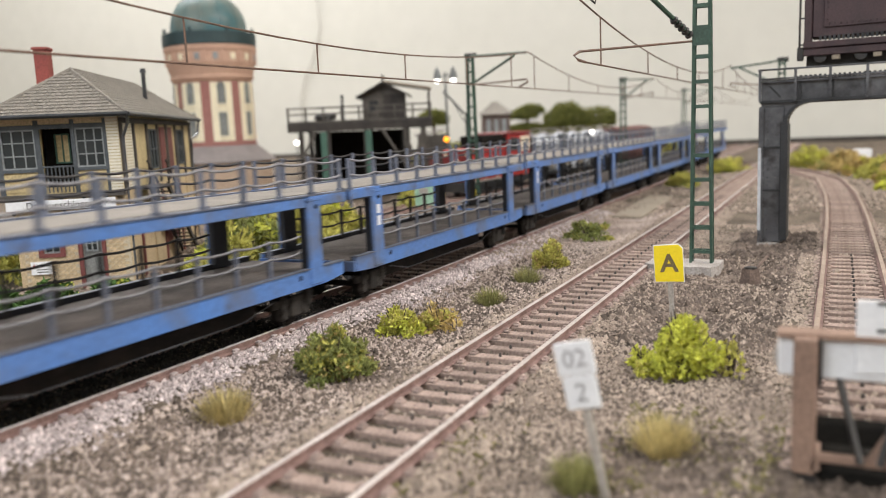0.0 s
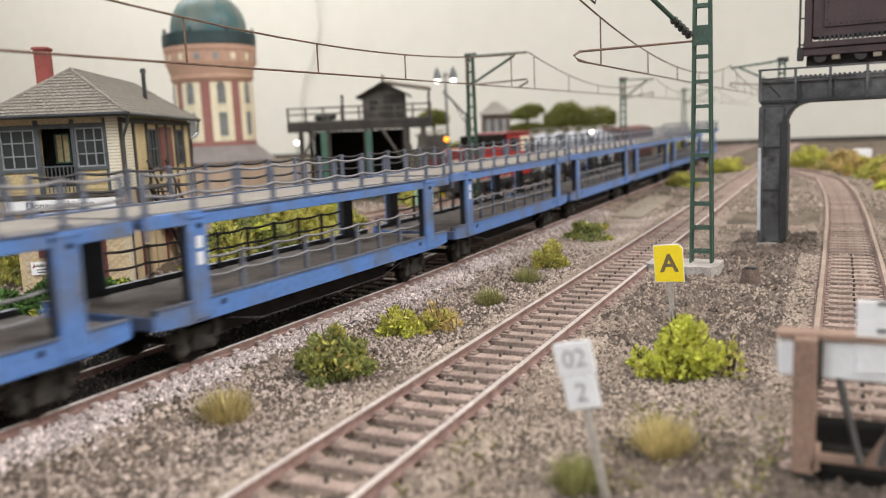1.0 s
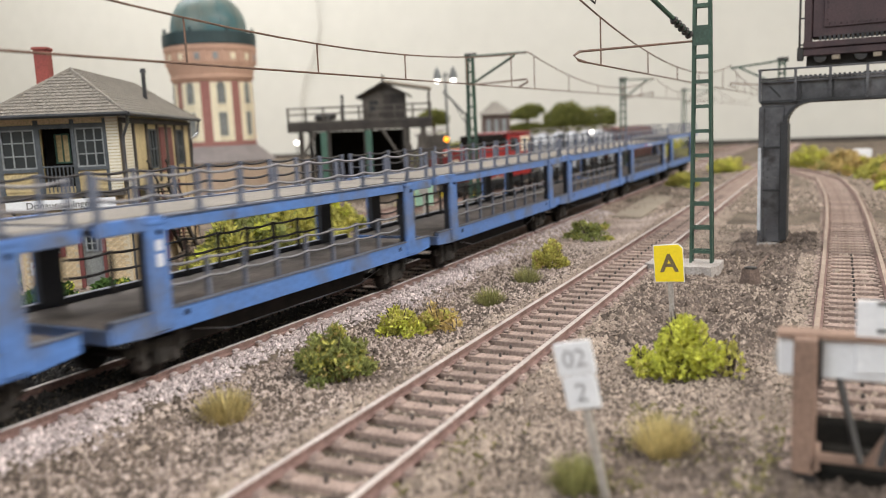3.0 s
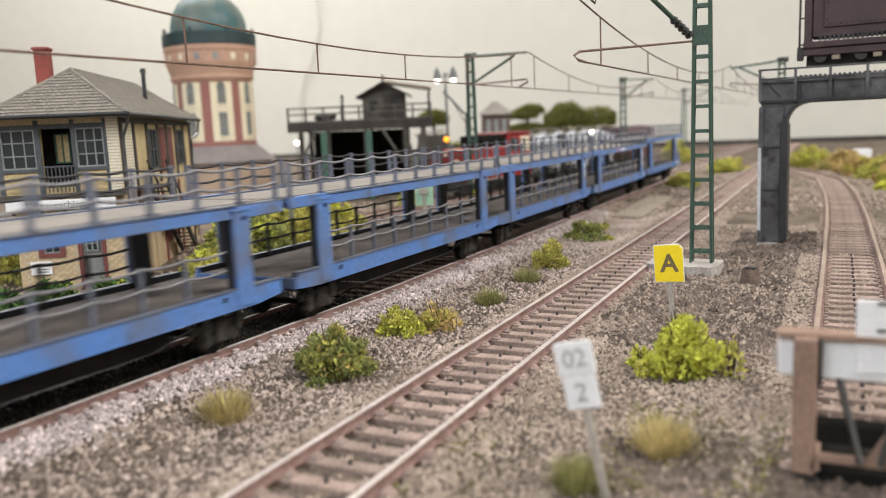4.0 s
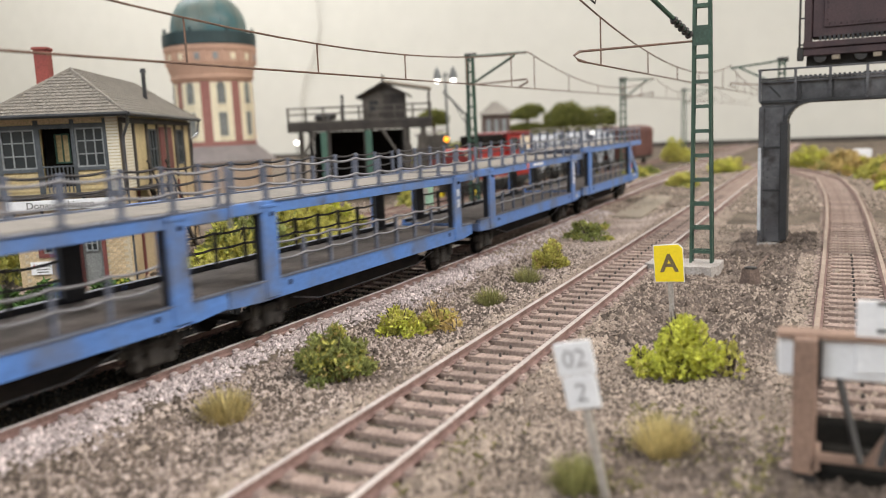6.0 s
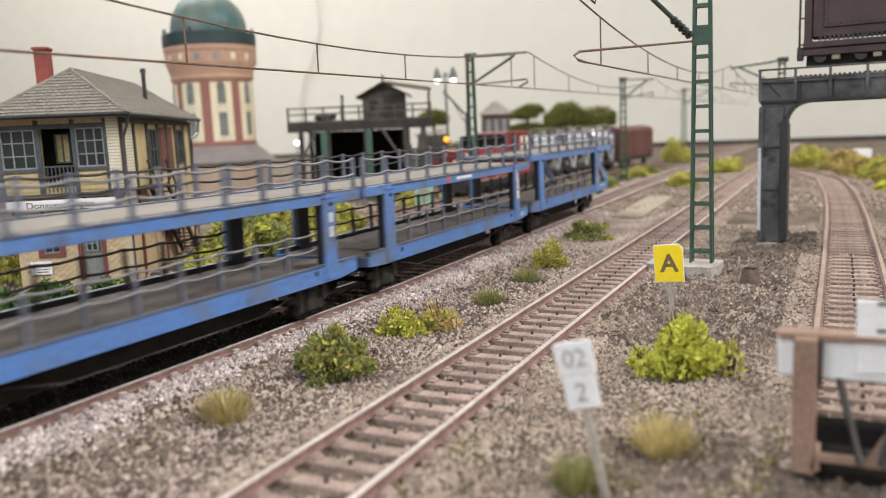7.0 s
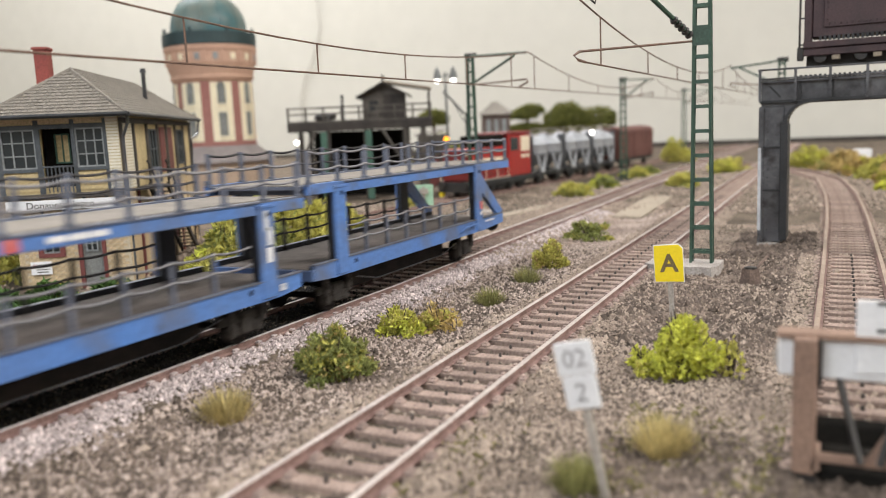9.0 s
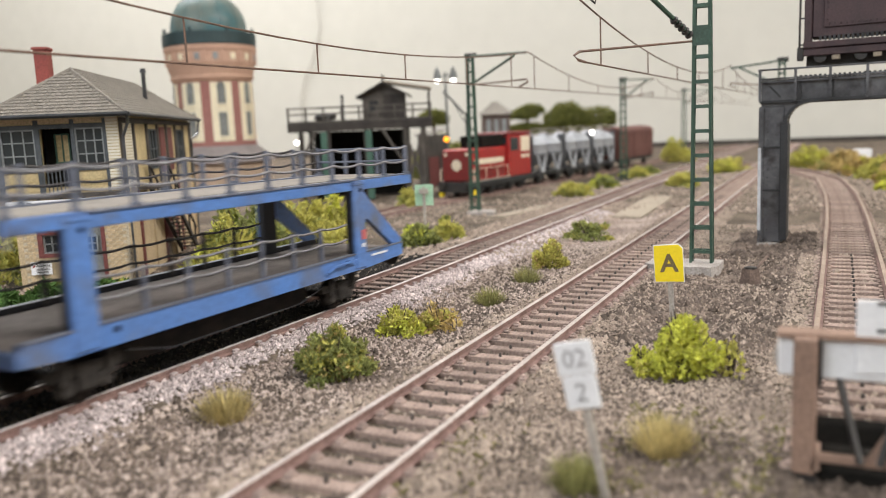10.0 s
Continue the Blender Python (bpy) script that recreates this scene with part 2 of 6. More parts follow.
M_TREE = leafmat("tree_leaf", (0.21, 0.215, 0.06), (0.125, 0.135, 0.04))


# ---- mesh helpers (millimetres) ----
def box(bm, x0, x1, y0, y1, z0, z1, bev=0.0):
    r = bmesh.ops.create_cube(bm, size=1.0)
    for v in r["verts"]:
        v.co = Vector((x0 + (v.co.x + 0.5) * (x1 - x0), y0 + (v.co.y + 0.5) * (y1 - y0), z0 + (v.co.z + 0.5) * (z1 - z0)))
    if bev:
        es = list({e for v in r["verts"] for e in v.link_edges})
        bmesh.ops.bevel(bm, geom=es, offset=bev, segments=1, affect="EDGES")
    return bm


def rod(bm, a, b, r, n=6, r2=None):
    a, b = Vector(a), Vector(b)
    d = b - a
    q = d.to_track_quat("Z", "Y").to_matrix()
    r2 = r if r2 is None else r2
    ring = []
    for p, rr in ((a, r), (b, r2)):
        ring.append([bm.verts.new(p + q @ Vector((rr * math.cos(6.2832 * i / n), rr * math.sin(6.2832 * i / n), 0))) for i in range(n)])
    for i in range(n):
        bm.faces.new((ring[0][i], ring[0][(i + 1) % n], ring[1][(i + 1) % n], ring[1][i]))
    bm.faces.new(ring[0][::-1])
    bm.faces.new(ring[1])
    return bm


def bar(bm, a, b, w, h):
    """A rectangular bar from a to b, w wide and h thick."""
    a, b = Vector(a), Vector(b)
    q = (b - a).to_track_quat("Z", "Y").to_matrix()
    rings = []
    for p in (a, b):
        rings.append([bm.verts.new(p + q @ Vector((sx * w / 2, sy * h / 2, 0))) for sx, sy in ((-1, -1), (1, -1), (1, 1), (-1, 1))])
    for i in range(4):
        bm.faces.new((rings[0][i], rings[0][(i + 1) % 4], rings[1][(i + 1) % 4], rings[1][i]))
    bm.faces.new(rings[0][::-1])
    bm.faces.new(rings[1])
    return bm


def tube(bm, pts, r, n=5):
    pts = [Vector(p) for p in pts]
    rings = []
    for i, p in enumerate(pts):
        d = (pts[min(i + 1, len(pts) - 1)] - pts[max(i - 1, 0)]).normalized()
        q = d.to_track_quat("Z", "Y").to_matrix()
        rings.append([bm.verts.new(p + q @ Vector((r * math.cos(6.2832 * k / n), r * math.sin(6.2832 * k / n), 0))) for k in range(n)])
    for a, b in zip(rings, rings[1:]):
        for k in range(n):
            bm.faces.new((a[k], a[(k + 1) % n], b[(k + 1) % n], b[k]))
    bm.faces.new(rings[0][::-1])
    bm.faces.new(rings[-1])
    return bm


def lathe(bm, profile, n=24, cx=0, cy=0):
    """Turns (radius, height) pairs about the z axis."""
    rings = []
    for r, z in profile:
        rings.append([bm.verts.new((cx + max(r, 0.01) * math.cos(6.28319 * k / n), cy + max(r, 0.01) * math.sin(6.28319 * k / n), z)) for k in range(n)])
    for a, b in zip(rings, rings[1:]):
        for k in range(n):
            bm.faces.new((a[k], a[(k + 1) % n], b[(k + 1) % n], b[k]))
    bm.faces.new(rings[0][::-1])
    bm.faces.new(rings[-1])
    return bm


def prism(bm, pts, axis, lo, hi):
    """Extrudes a 2D outline along x, y or z."""
    def at(p, h):
        return {"x": (h, p[0], p[1]), "y": (p[0], h, p[1]), "z": (p[0], p[1], h)}[axis]
    a = [bm.verts.new(at(p, lo)) for p in pts]
    b = [bm.verts.new(at(p, hi)) for p in pts]
    n = len(pts)
    for i in range(n):
        bm.faces.new((a[i], a[(i + 1) % n], b[(i + 1) % n], b[i]))
    bm.faces.new(a[::-1])
    bm.faces.new(b)
    bmesh.ops.recalc_face_normals(bm, faces=bm.faces[:])
    return bm


def mesh_of(name, bm, material, smooth=False):
    for v in bm.verts:
        v.co *= MM
    me = bpy.data.meshes.new(name)
    bm.to_mesh(me)
    bm.free()
    me.materials.append(material)
    if smooth:
        for f in me.polygons:
            f.use_smooth = True
    return me


def part(name, bm, material, parent, label="", smooth=False):
    ob = new(name, mesh_of(name, bm, material, smooth))
    ob.parent = parent
    if label:
        ob["label"] = label
    return ob


def at(x, y, z=0.0, rz=0.0, rx=0.0, ry=0.0):
    return pose(x * MM, y * MM, z * MM, rx, ry, rz)


def thing(name, m, label, category, group="", kind=""):
    ob = new(name)
    ob.empty_display_size = 0.01
    ob.matrix_basis = m
    return tagged(ob, label, category, group, kind)


def solo(name, bm, material, m, label, category, group="", kind="", smooth=False):
    ob = new(name, mesh_of(name, bm, material, smooth))
    ob.matrix_basis = m
    return tagged(ob, label, category, group, kind)


def B():
    return bmesh.new()


def wall_panel(bm, x0, x1, z0, z1, holes, y0, y1):
    """A wall in the x-z plane, y0 to y1 thick, with openings (x0, x1, z0, z1) through it."""
    xs = sorted({x0, x1, *[v for h in holes for v in h[:2]]})
    zs = sorted({z0, z1, *[v for h in holes for v in h[2:]]})
    for xa, xb in zip(xs, xs[1:]):
        for za, zb in zip(zs, zs[1:]):
            cx, cz = (xa + xb) / 2, (za + zb) / 2
            if not any(h[0] < cx < h[1] and h[2] < cz < h[3] for h in holes):
                box(bm, xa, xb, y0, y1, za, zb)
    bmesh.ops.remove_doubles(bm, verts=bm.verts[:], dist=0.001)
    return bm


def lettering(text, size, m, material, parent, align="CENTER"):
    cu = bpy.data.curves.new("lettering", "FONT")
    cu.body, cu.size, cu.extrude, cu.align_x, cu.align_y = text, size * MM, 0.05 * MM, align, "CENTER"
    cu.materials.append(material)
    ob = new("lettering", cu)
    ob.parent = parent
    ob.matrix_basis = m
    return ob


# ---- the room and the layout's ground ----
TRACK_1, TRACK_2 = -139.8, -68.95
RNG = np.random.default_rng(4)


def hnoise(x, y, s):
    return noise.noise(Vector((x / s, y / s, 3.7)))


def ramp(y):
    """The train track falls gently away from the near edge of the layout."""
    return 0.0117 * max(0.0, min(230.0, 230.0 - y))


def ground_z(x, y):
    z = -3.2 + 0.5 * hnoise(x, y, 40) + 0.5 * hnoise(x, y, 11) + 0.42 * hnoise(x, y, 4)
    for c, w in ((TRACK_1, 17), (TRACK_2, 15), (track3_x(y), 15)):
        d = abs(x - c)
        k = max(0.0, min(1.0, (w + 8 - d) / 8))
        z += k * (((-3.05 if d < 9.6 else -2.05) + 0.2 * hnoise(x, y, 3)) - z)
    # black crumbs holding under-train shade cover the sleepers of the train track's near stretch
    if abs(x - TRACK_1) < 7.6 or -24 < x - TRACK_1 < -10:
        z = max(z, -3.0 + 1.35 * max(0.0, min(1.0, (235 - y) / 40)))
    z += ramp(y) * max(0.0, min(1.0, (48 - abs(x - TRACK_1)) / 26))
    d = math.hypot((x + 22) / 16, (y - 350) / 30)
    if d < 1:
        z += 1.4 * (1 - d) ** 2
    return z


T3 = [(-100, 5.0), (300, 5.0), (430, 4.4), (500, 3.3), (562, 1.5), (690, -6.3), (765, -24), (840, -52), (920, -92), (1000, -140)]


def track3_x(y):
    return float(np.interp(y, [p[0] for p in T3], [p[1] for p in T3]))


def steps(*runs):
    out = []
    for a, b, d in runs:
        out += list(np.arange(a, b, d))
    return out + [runs[-1][1]]


def ground():
    xs = steps((-2400, -700, 80), (-700, -280, 20), (-280, -165, 6), (-165, 30, 1.6), (30, 120, 8), (120, 1400, 80))
    ys = steps((-900, 0, 60), (0, 80, 6), (80, 330, 1.6), (330, 520, 3), (520, 1000, 10), (1000, 1640, 40))
    verts = [(x * MM, y * MM, ground_z(x, y) * MM) for y in ys for x in xs]
    n = len(xs)
    faces = [(j * n + i, j * n + i + 1, (j + 1) * n + i + 1, (j + 1) * n + i) for j in range(len(ys) - 1) for i in range(n - 1)]
    me = bpy.data.meshes.new("ground")
    me.from_pydata(verts, [], faces)
    me.materials.append(M_SOIL)
    for f in me.polygons:
        f.use_smooth = True
    tagged(new("ground", me), "grey-brown scattered soil and gravel of the model layout", "ground", kind="structure")


def room():
    for name, b in (("wall_north", (-2500, 1500, 1640, 1700, -1000, 1400)), ("wall_west", (-2560, -2500, -1060, 1700, -1000, 1400)), ("wall_east", (1500, 1560, -1060, 1700, -1000, 1400))):
        solo(name, box(B(), *b), M_WALL, at(0, 0), "smooth cream-painted room wall", "wall", kind="structure")
    solo("wall_south", wall_panel(B(), -2500, 1500, -1000, 1400, [(-1200, 200, 480, 1330)], -1060, -1000), M_WALL, at(0, 0), "cream-painted room wall with a window opening", "wall", kind="structure")
    solo("floor", box(B(), -2560, 1560, -1060, 1700, -1050, -1000), M_SLAB, at(0, 0), "plain beige room floor", "floor", kind="structure")
    solo("ceiling", box(B(), -2560, 1560, -1060, 1700, 1400, 1450), M_WALL, at(0, 0), "white room ceiling", "ceiling", kind="structure")


ground()
room()


# ---- tracks ----
RAIL = [(-1.2, -1.75), (1.2, -1.75), (1.2, -1.5), (0.35, -1.3), (0.35, -0.6), (0.62, -0.48), (0.62, -0.06), (0.52, 0.0), (-0.52, 0.0), (-0.62, -0.06), (-0.62, -0.48), (-0.35, -0.6), (-0.35, -1.3), (-1.2, -1.5)]


def rail_strip(cx, off, ys, lo, hi, mat_, name, parent):
    bm = B()
    prof = RAIL[lo:hi]
    rings = []
    for i, y in enumerate(ys):
        x = cx(y)
        y2, y1 = ys[min(i + 1, len(ys) - 1)], ys[max(i - 1, 0)]
        t = Vector((cx(y2) - cx(y1), y2 - y1)).normalized()
        rings.append([bm.verts.new((x + t.y * (off + p[0]), y - t.x * (off + p[0]), p[1])) for p in prof])
    for a, b in zip(rings, rings[1:]):
        for k in range(len(prof) - 1):
            bm.faces.new((a[k], a[k + 1], b[k + 1], b[k]))
    if lo == 0:
        bm.faces.new(rings[0])
        bm.faces.new(rings[-1][::-1])
    bmesh.ops.recalc_face_normals(bm, faces=bm.faces[:])
    return part(name, bm, mat_, parent)


def sleeper_mesh(mat_, half):
    bm = box(B(), -half, half, -1.5, 1.5, -3.4, -1.77, 0.18)
    for s in (-1, 1):
        for d in (-1.75, 1.75):
            box(bm, s * 8.75 + d - 0.55, s * 8.75 + d + 0.55, -0.75, 0.75, -1.85, -1.15, 0.15)
    return mesh_of("sleeper", bm, mat_)


def track(cx, y0, y1, label, mat_, half=11.9, pitch=7.1, phase=0.0, straight=True, head_mat=None):
    th = thing("railway_track", at(0, 0), label, "railway track", "tracks of the layout", "structure")
    ys = [y0, y1] if straight else list(np.arange(y0, y1 + 1, 12.0))
    for s in (-1, 1):
        r = rail_strip(cx, s * 8.75, ys, 0, len(RAIL), M_RAILSIDE, "rail", th)
        hb = rail_strip(cx, s * 8.75, ys, 6, 10, head_mat or M_RAILHEAD, "rail_head", r)
        for v in hb.data.vertices:
            v.co.z += 0.03 * MM
    me, stud = sleeper_mesh(mat_, half), mesh_of("stud", rod(B(), (0, 0, -1.9), (0, 0, -0.9), 0.42, 6, 0.28), M_KNOB)
    y = y0 + phase
    while y < y1:
        x = cx(y)
        a = math.degrees(math.atan2(cx(y - 4) - cx(y + 4), 8))
        sl = new("sleeper", me)
        sl.parent, sl.matrix_basis = th, at(x + random.uniform(-0.2, 0.2), y, random.uniform(-0.08, 0.05), a + random.uniform(-0.7, 0.7))
        if y < (330 if not straight else 560):
            st = new("stud", stud)
            st.parent = sl
        y += pitch
    return th


train_track = track(lambda y: TRACK_1, -60, 1560, "train track with brown sleepers and pale ballast", M_SLEEPER_BROWN, phase=2.0, straight=False, head_mat=M_RAILSHINY)
for ob in train_track.children:
    if ob.name.startswith("sleeper"):
        ob.location.z += ramp(ob.location.y / MM) * MM
    else:
        for me in (ob.data, *[c.data for c in ob.children]):
            for v in me.vertices:
                v.co.z += ramp(v.co.y / MM) * MM
chair = mesh_of("rail_chair", box(box(B(), 9.9, 12.6, -1.25, 1.25, -2.2, -1.25, 0.25), 9.6, 10.8, -0.8, 0.8, -1.3, -0.75, 0.15), M_CHAIR)
for k in range(16, 76):
    ob = new("rail_chair", chair)
    ob.parent, ob.matrix_basis = train_track, at(TRACK_1 + random.uniform(-0.15, 0.15), -58 + k * 7.1, ramp(-58 + k * 7.1) + random.uniform(-0.15, 0.1), random.uniform(-4, 4))
unused_track = track(lambda y: TRACK_2, 20, 1560, "rusty unused track with pinkish weathered sleepers", M_SLEEPER, phase=4.8)
pale_chair = mesh_of("rail_chair", box(box(B(), -0.75, 0.75, -1.15, 1.15, -1.9, -1.2, 0.2), -0.45, 0.45, -0.6, 0.6, -1.25, -0.8, 0.12), M_CHAIRPINK)
for k in range(8, 52):
    for x in (-11.0, -6.5, 6.5, 11.0):
        ob = new("rail_chair", pale_chair)
        ob.parent, ob.matrix_basis = unused_track, at(TRACK_2 + x, 24.8 + k * 7.1, random.uniform(-0.08, 0.08), random.uniform(-4, 4))
track(track3_x, 126, 990, "light brown siding that bends away behind the gantry", M_SLEEPER, straight=False, head_mat=M_RAILRUST)


def track4_x(y):
    return -254 + (y - 559) * 0.103 if y > 500 else -260.1 - (500 - y) * 0.03


track(track4_x, 330, 1540, "brown track under the parked goods train", M_SLEEPER, straight=False, head_mat=M_RAILRUST)


# ---- the moving car-carrier train ----
def ropes(bm, x, z, posts, sag, r):
    pts = []
    for a, b in zip(posts, posts[1:]):
        for k in range(5):
            u = k / 5
            pts.append((x, a + (b - a) * u, z - sag * 4 * u * (1 - u)))
    pts.append((x, posts[-1], z))
    return tube(bm, pts, r, 4)


WHEELS = []


def car_carrier(lo, hi, low_front, low_back, label, tail=False, plates=False, marks=()):
    """One half of a double-deck wagon; lo and hi are its upright stanchions, low_front and low_back the ends of its lower deck."""
    c = (lo + hi) / 2
    th = thing("car_carrier_wagon", at(TRACK_1, c), label, "railway wagon", "car carrier train")
    a, b = lo - c, hi - c
    f, e = a - 14.6, (226.4 - c if tail else b + 15.4)
    lf, low_e = low_front - c, low_back - c
    W = 17.0
    up_z = 0.6 if tail else 0.0
    z0 = 14.2 + up_z
    lift = 1.0 if tail else -1.6
    part("lower_deck", box(B(), -W + 1.2, W - 1.2, lf, low_e, z0 - 1.2, z0), M_DECK, th, "worn dark grey lower deck")
    for s in (-1, 1):
        bm = B()
        prism(bm, [(lf, z0 - 3.0), (a - 4, z0 - 3.6), (b + 4, z0 - 3.6), (low_e, z0 - 2.6), (low_e, z0 + 1.0), (lf, z0 + 1.0)], "x", min(s * W, s * (W - 1.3)), max(s * W, s * (W - 1.3)))
        sill = part("side_sill", bm, M_BLUE, th)
        for y in (a + 7, b - 7):
            part("sill_hole", rod(B(), (s * (W + 0.05), y, z0 - 0.6), (s * (W - 0.6), y, z0 - 0.6), 0.75, 10), M_BLACKSHADE, sill)
        part("sill_flange", box(B(), min(s * (W + 0.35), s * (W - 1.4)), max(s * (W + 0.35), s * (W - 1.4)), lf, low_e, z0 + 1.0, z0 + 1.35), M_BLUEGREY, sill)
        # shade along the sill's inner face, as a dark strip
        part("sill_lining", box(B(), min(s * (W - 1.45), s * (W - 1.75)), max(s * (W - 1.45), s * (W - 1.75)), lf, low_e, z0 + 0.02, z0 + 1.3), M_SHADENAVY, sill)
        part("upper_beam", box(B(), min(s * W, s * (W - 1.2)), max(s * W, s * (W - 1.2)), a + 2.0, b - 2.0, 33.0 + lift, 35.8 + lift, 0.15), M_BLUE, th)
        part("beam_flange", box(B(), min(s * (W + 0.45), s * (W - 1.6)), max(s * (W + 0.45), s * (W - 1.6)), f, e, 35.82 + lift, 36.2 + lift), M_BLUEGREY, th)
        # deeper brackets carry the deck past the stanchions
        for y0, y1, zb, zt in ((f, a + 2.0, 33.4, 36.3), (b - 2.0, e, 33.0, 35.75)):
            part("end_bracket", box(B(), min(s * (W + 0.55), s * (W - 0.9)), max(s * (W + 0.55), s * (W - 0.9)), y0, y1, zb + lift, zt + lift, 0.2), M_BLUE, th)
        part("lock_lever", rod(B(), (s * (W + 0.2), f + 0.6, 31.2 + lift), (s * (W + 0.2), f + 0.6, 37.6 + lift), 0.5, 6), M_BLUEGREY, th)
        for y in (a, b):
            bm = box(B(), min(s * (W + 0.5), s * (W - 1.9)), max(s * (W + 0.5), s * (W - 1.9)), y - 2.9, y + 2.9, 11.0 + up_z, 34.7 + lift, 0.35)
            box(bm, min(s * (W + 0.8), s * W), max(s * (W + 0.8), s * W), y - 3.1, y + 3.1, 34.5 + lift, 35.3 + lift, 0.1)
            st = part("stanchion", bm, M_BLUE, th)
            # shade on the stanchion's inner half, as a near-black shell
            part("inner_lining", box(B(), min(s * (W - 2.3), s * (W - 0.5)), max(s * (W - 2.3), s * (W - 0.5)), y - 3.0, y + 3.0, z0 + 0.1, 32.95 + lift), M_SHADENAVY, st)
            part("bolt", rod(B(), (s * (W + 0.45), y + 0.5, 33.0 + lift), (s * (W + 0.75), y + 0.5, 33.0 + lift), 0.6, 8), M_BLACKSHADE, st)
        # rope fences; far-side ropes and lower posts hold their shade as near-black colour
        n_up = max(4, round((e - f) / 13.5))
        up = [f + 1.5 + (e - f - 3) * i / n_up for i in range(n_up + 1)]
        fence = thing_part("upper_fence", th)
        for y in up:
            part("fence_post", box(B(), s * (W - 0.5) - 0.45, s * (W - 0.5) + 0.45, y - 0.5, y + 0.5, 36.2 + lift, 45.0 + lift), M_BLUEGREY, fence)
            part("post_foot", box(B(), s * (W - 0.3) - 0.8, s * (W - 0.3) + 0.8, y - 0.9, y + 0.9, 36.2 + lift, 36.8 + lift), M_BLUEGREY, fence)
        for z in (44.6 + lift, 40.4 + lift):
            part("rope", ropes(B(), s * (W - 0.1), z, up, 0.7, 0.33), M_ROPE if s > 0 else M_ROPESHADE, fence)
        lowf = thing_part("lower_fence", th)
        n_lo = max(4, round((b - a - 8) / 13.0))
        low = [a + 4 + (b - a - 8) * i / n_lo for i in range(n_lo + 1)]
        for y in low[1:-1]:
            part("fence_post", box(B(), s * (W - 2.2) - 0.4, s * (W - 2.2) + 0.4, y - 0.5, y + 0.5, z0, z0 + 10.2), M_BLUEGREY if s > 0 else M_ROPESHADE, lowf)
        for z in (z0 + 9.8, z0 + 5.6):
            part("rope", ropes(B(), s * (W - 1.8), z, low, 0.5, 0.32), M_ROPE if s > 0 else M_ROPESHADE, lowf)
        if tail:
            bm = B()
            prism(bm, [(b + 2.8, 34.0), (b + 5.6, 31.5), (low_e - 0.4, z0 + 2.4), (low_e - 0.4, z0 + 1.4), (low_e - 5.8, z0 + 1.4), (b + 5.2, 25.2), (b + 2.8, 25.8)], "x", min(s * (W - 0.2), s * (W - 1.8)), max(s * (W - 0.2), s * (W - 1.8)))
            part("end_brace", bm, M_BLUE, th)
            part("handrail", tube(B(), [(s * (W + 0.9), b - 18, 13.0), (s * (W + 1.3), b - 15, 14.4), (s * (W + 1.3), b - 4, 14.6)], 0.35, 5), M_BLUE, th)
    part("upper_deck", box(B(), -W + 1.7, W - 1.7, f, e, 34.9 + lift, 35.8 + lift), M_BLUEGREY, th, "blue-grey upper deck")
    part("wheel_lane", box(B(), -11.5, 11.8, f + 0.3, e - 0.3, 35.82 + lift, 36.05 + lift), M_CREAM, th, "pale worn driving lane")
    for y in (f + 4, a + 20, 0, b - 20, e - 4):
        part("cross_beam", box(B(), -W + 1.4, W - 1.4, y - 1, y + 1, 33.4 + lift, 34.85 + lift), M_BLUEGREY, th)
    part("headstock", box(B(), -W + 0.1, W - 0.1, lf - 0.9, lf - 0.05, z0 - 3.0, z0 - 0.1, 0.15), M_BLUE, th)
    part("headstock", box(B(), -W + 1.3, W - 1.3, low_e - 2.2, low_e, z0 - 3.4, z0 - 1.25, 0.2), M_BLUE, th)
    part("underframe", box(B(), -9, 9, a + 14, b - 16, 4.4, z0 - 1.25), M_BLACK, th)
    part("centre_beam", box(B(), -5, 5, lf + 3, low_e - 3, 8.6, z0 - 1.25), M_BLACK, th)
    for s in (-1, 1):
        part("truss_rod", tube(B(), [(s * 13.5, a + 12, 8.6), (s * 13.5, a + 24, 6.0), (s * 13.5, b - 26, 6.0), (s * 13.5, b - 14, 8.6)], 0.16, 5), M_STEEL, th)
    for y in (a + 3, b - 4):
        for s in (-1, 1):
            bm = box(B(), s * 11.6 - 0.7, s * 11.6 + 0.7, y - 9, y + 9, 6.0, 8.2, 0.3)
            box(bm, s * 12 - 1.2, s * 12 + 1.2, y - 2.2, y + 2.2, 3.0, 8.4, 0.5)
            for d in (-5.5, 5.5):
                rod(bm, (s * 12.4, y + d, 5.2), (s * 12.4, y + d, 10.4), 1.2, 8)
            part("axle_guard", bm, M_GEAR, th)
            for d in (-4.5, 4.5):
                part("axle_cover", rod(B(), (s * 11.0, y + d, 4.2), (s * 12.6, y + d, 4.2), 2.0, 12, 1.4), M_GEAR, th)
        ws = thing_part("wheelset", th)
        ws.matrix_basis = at(0, y, 4.2)
        for s in (-1, 1):
            bm = rod(B(), (s * 7.3, 0, 0), (s * 9.6, 0, 0), 4.2, 20)
            box(bm, s * 9.7 - 0.15, s * 9.7 + 0.15, -0.5, 0.5, -3.2, 3.2)
            part("wheel", bm, M_BLACK, ws)
        part("axle", rod(B(), (-8, 0, 0), (8, 0, 0), 0.9, 8), M_BLACK, ws)
        WHEELS.append((ws, y))
    if hi < 190:
        part("coupling", box(B(), -1.2, 1.2, e - 1, e + 3.0, 7.5, 9.5), M_BLACK, th)
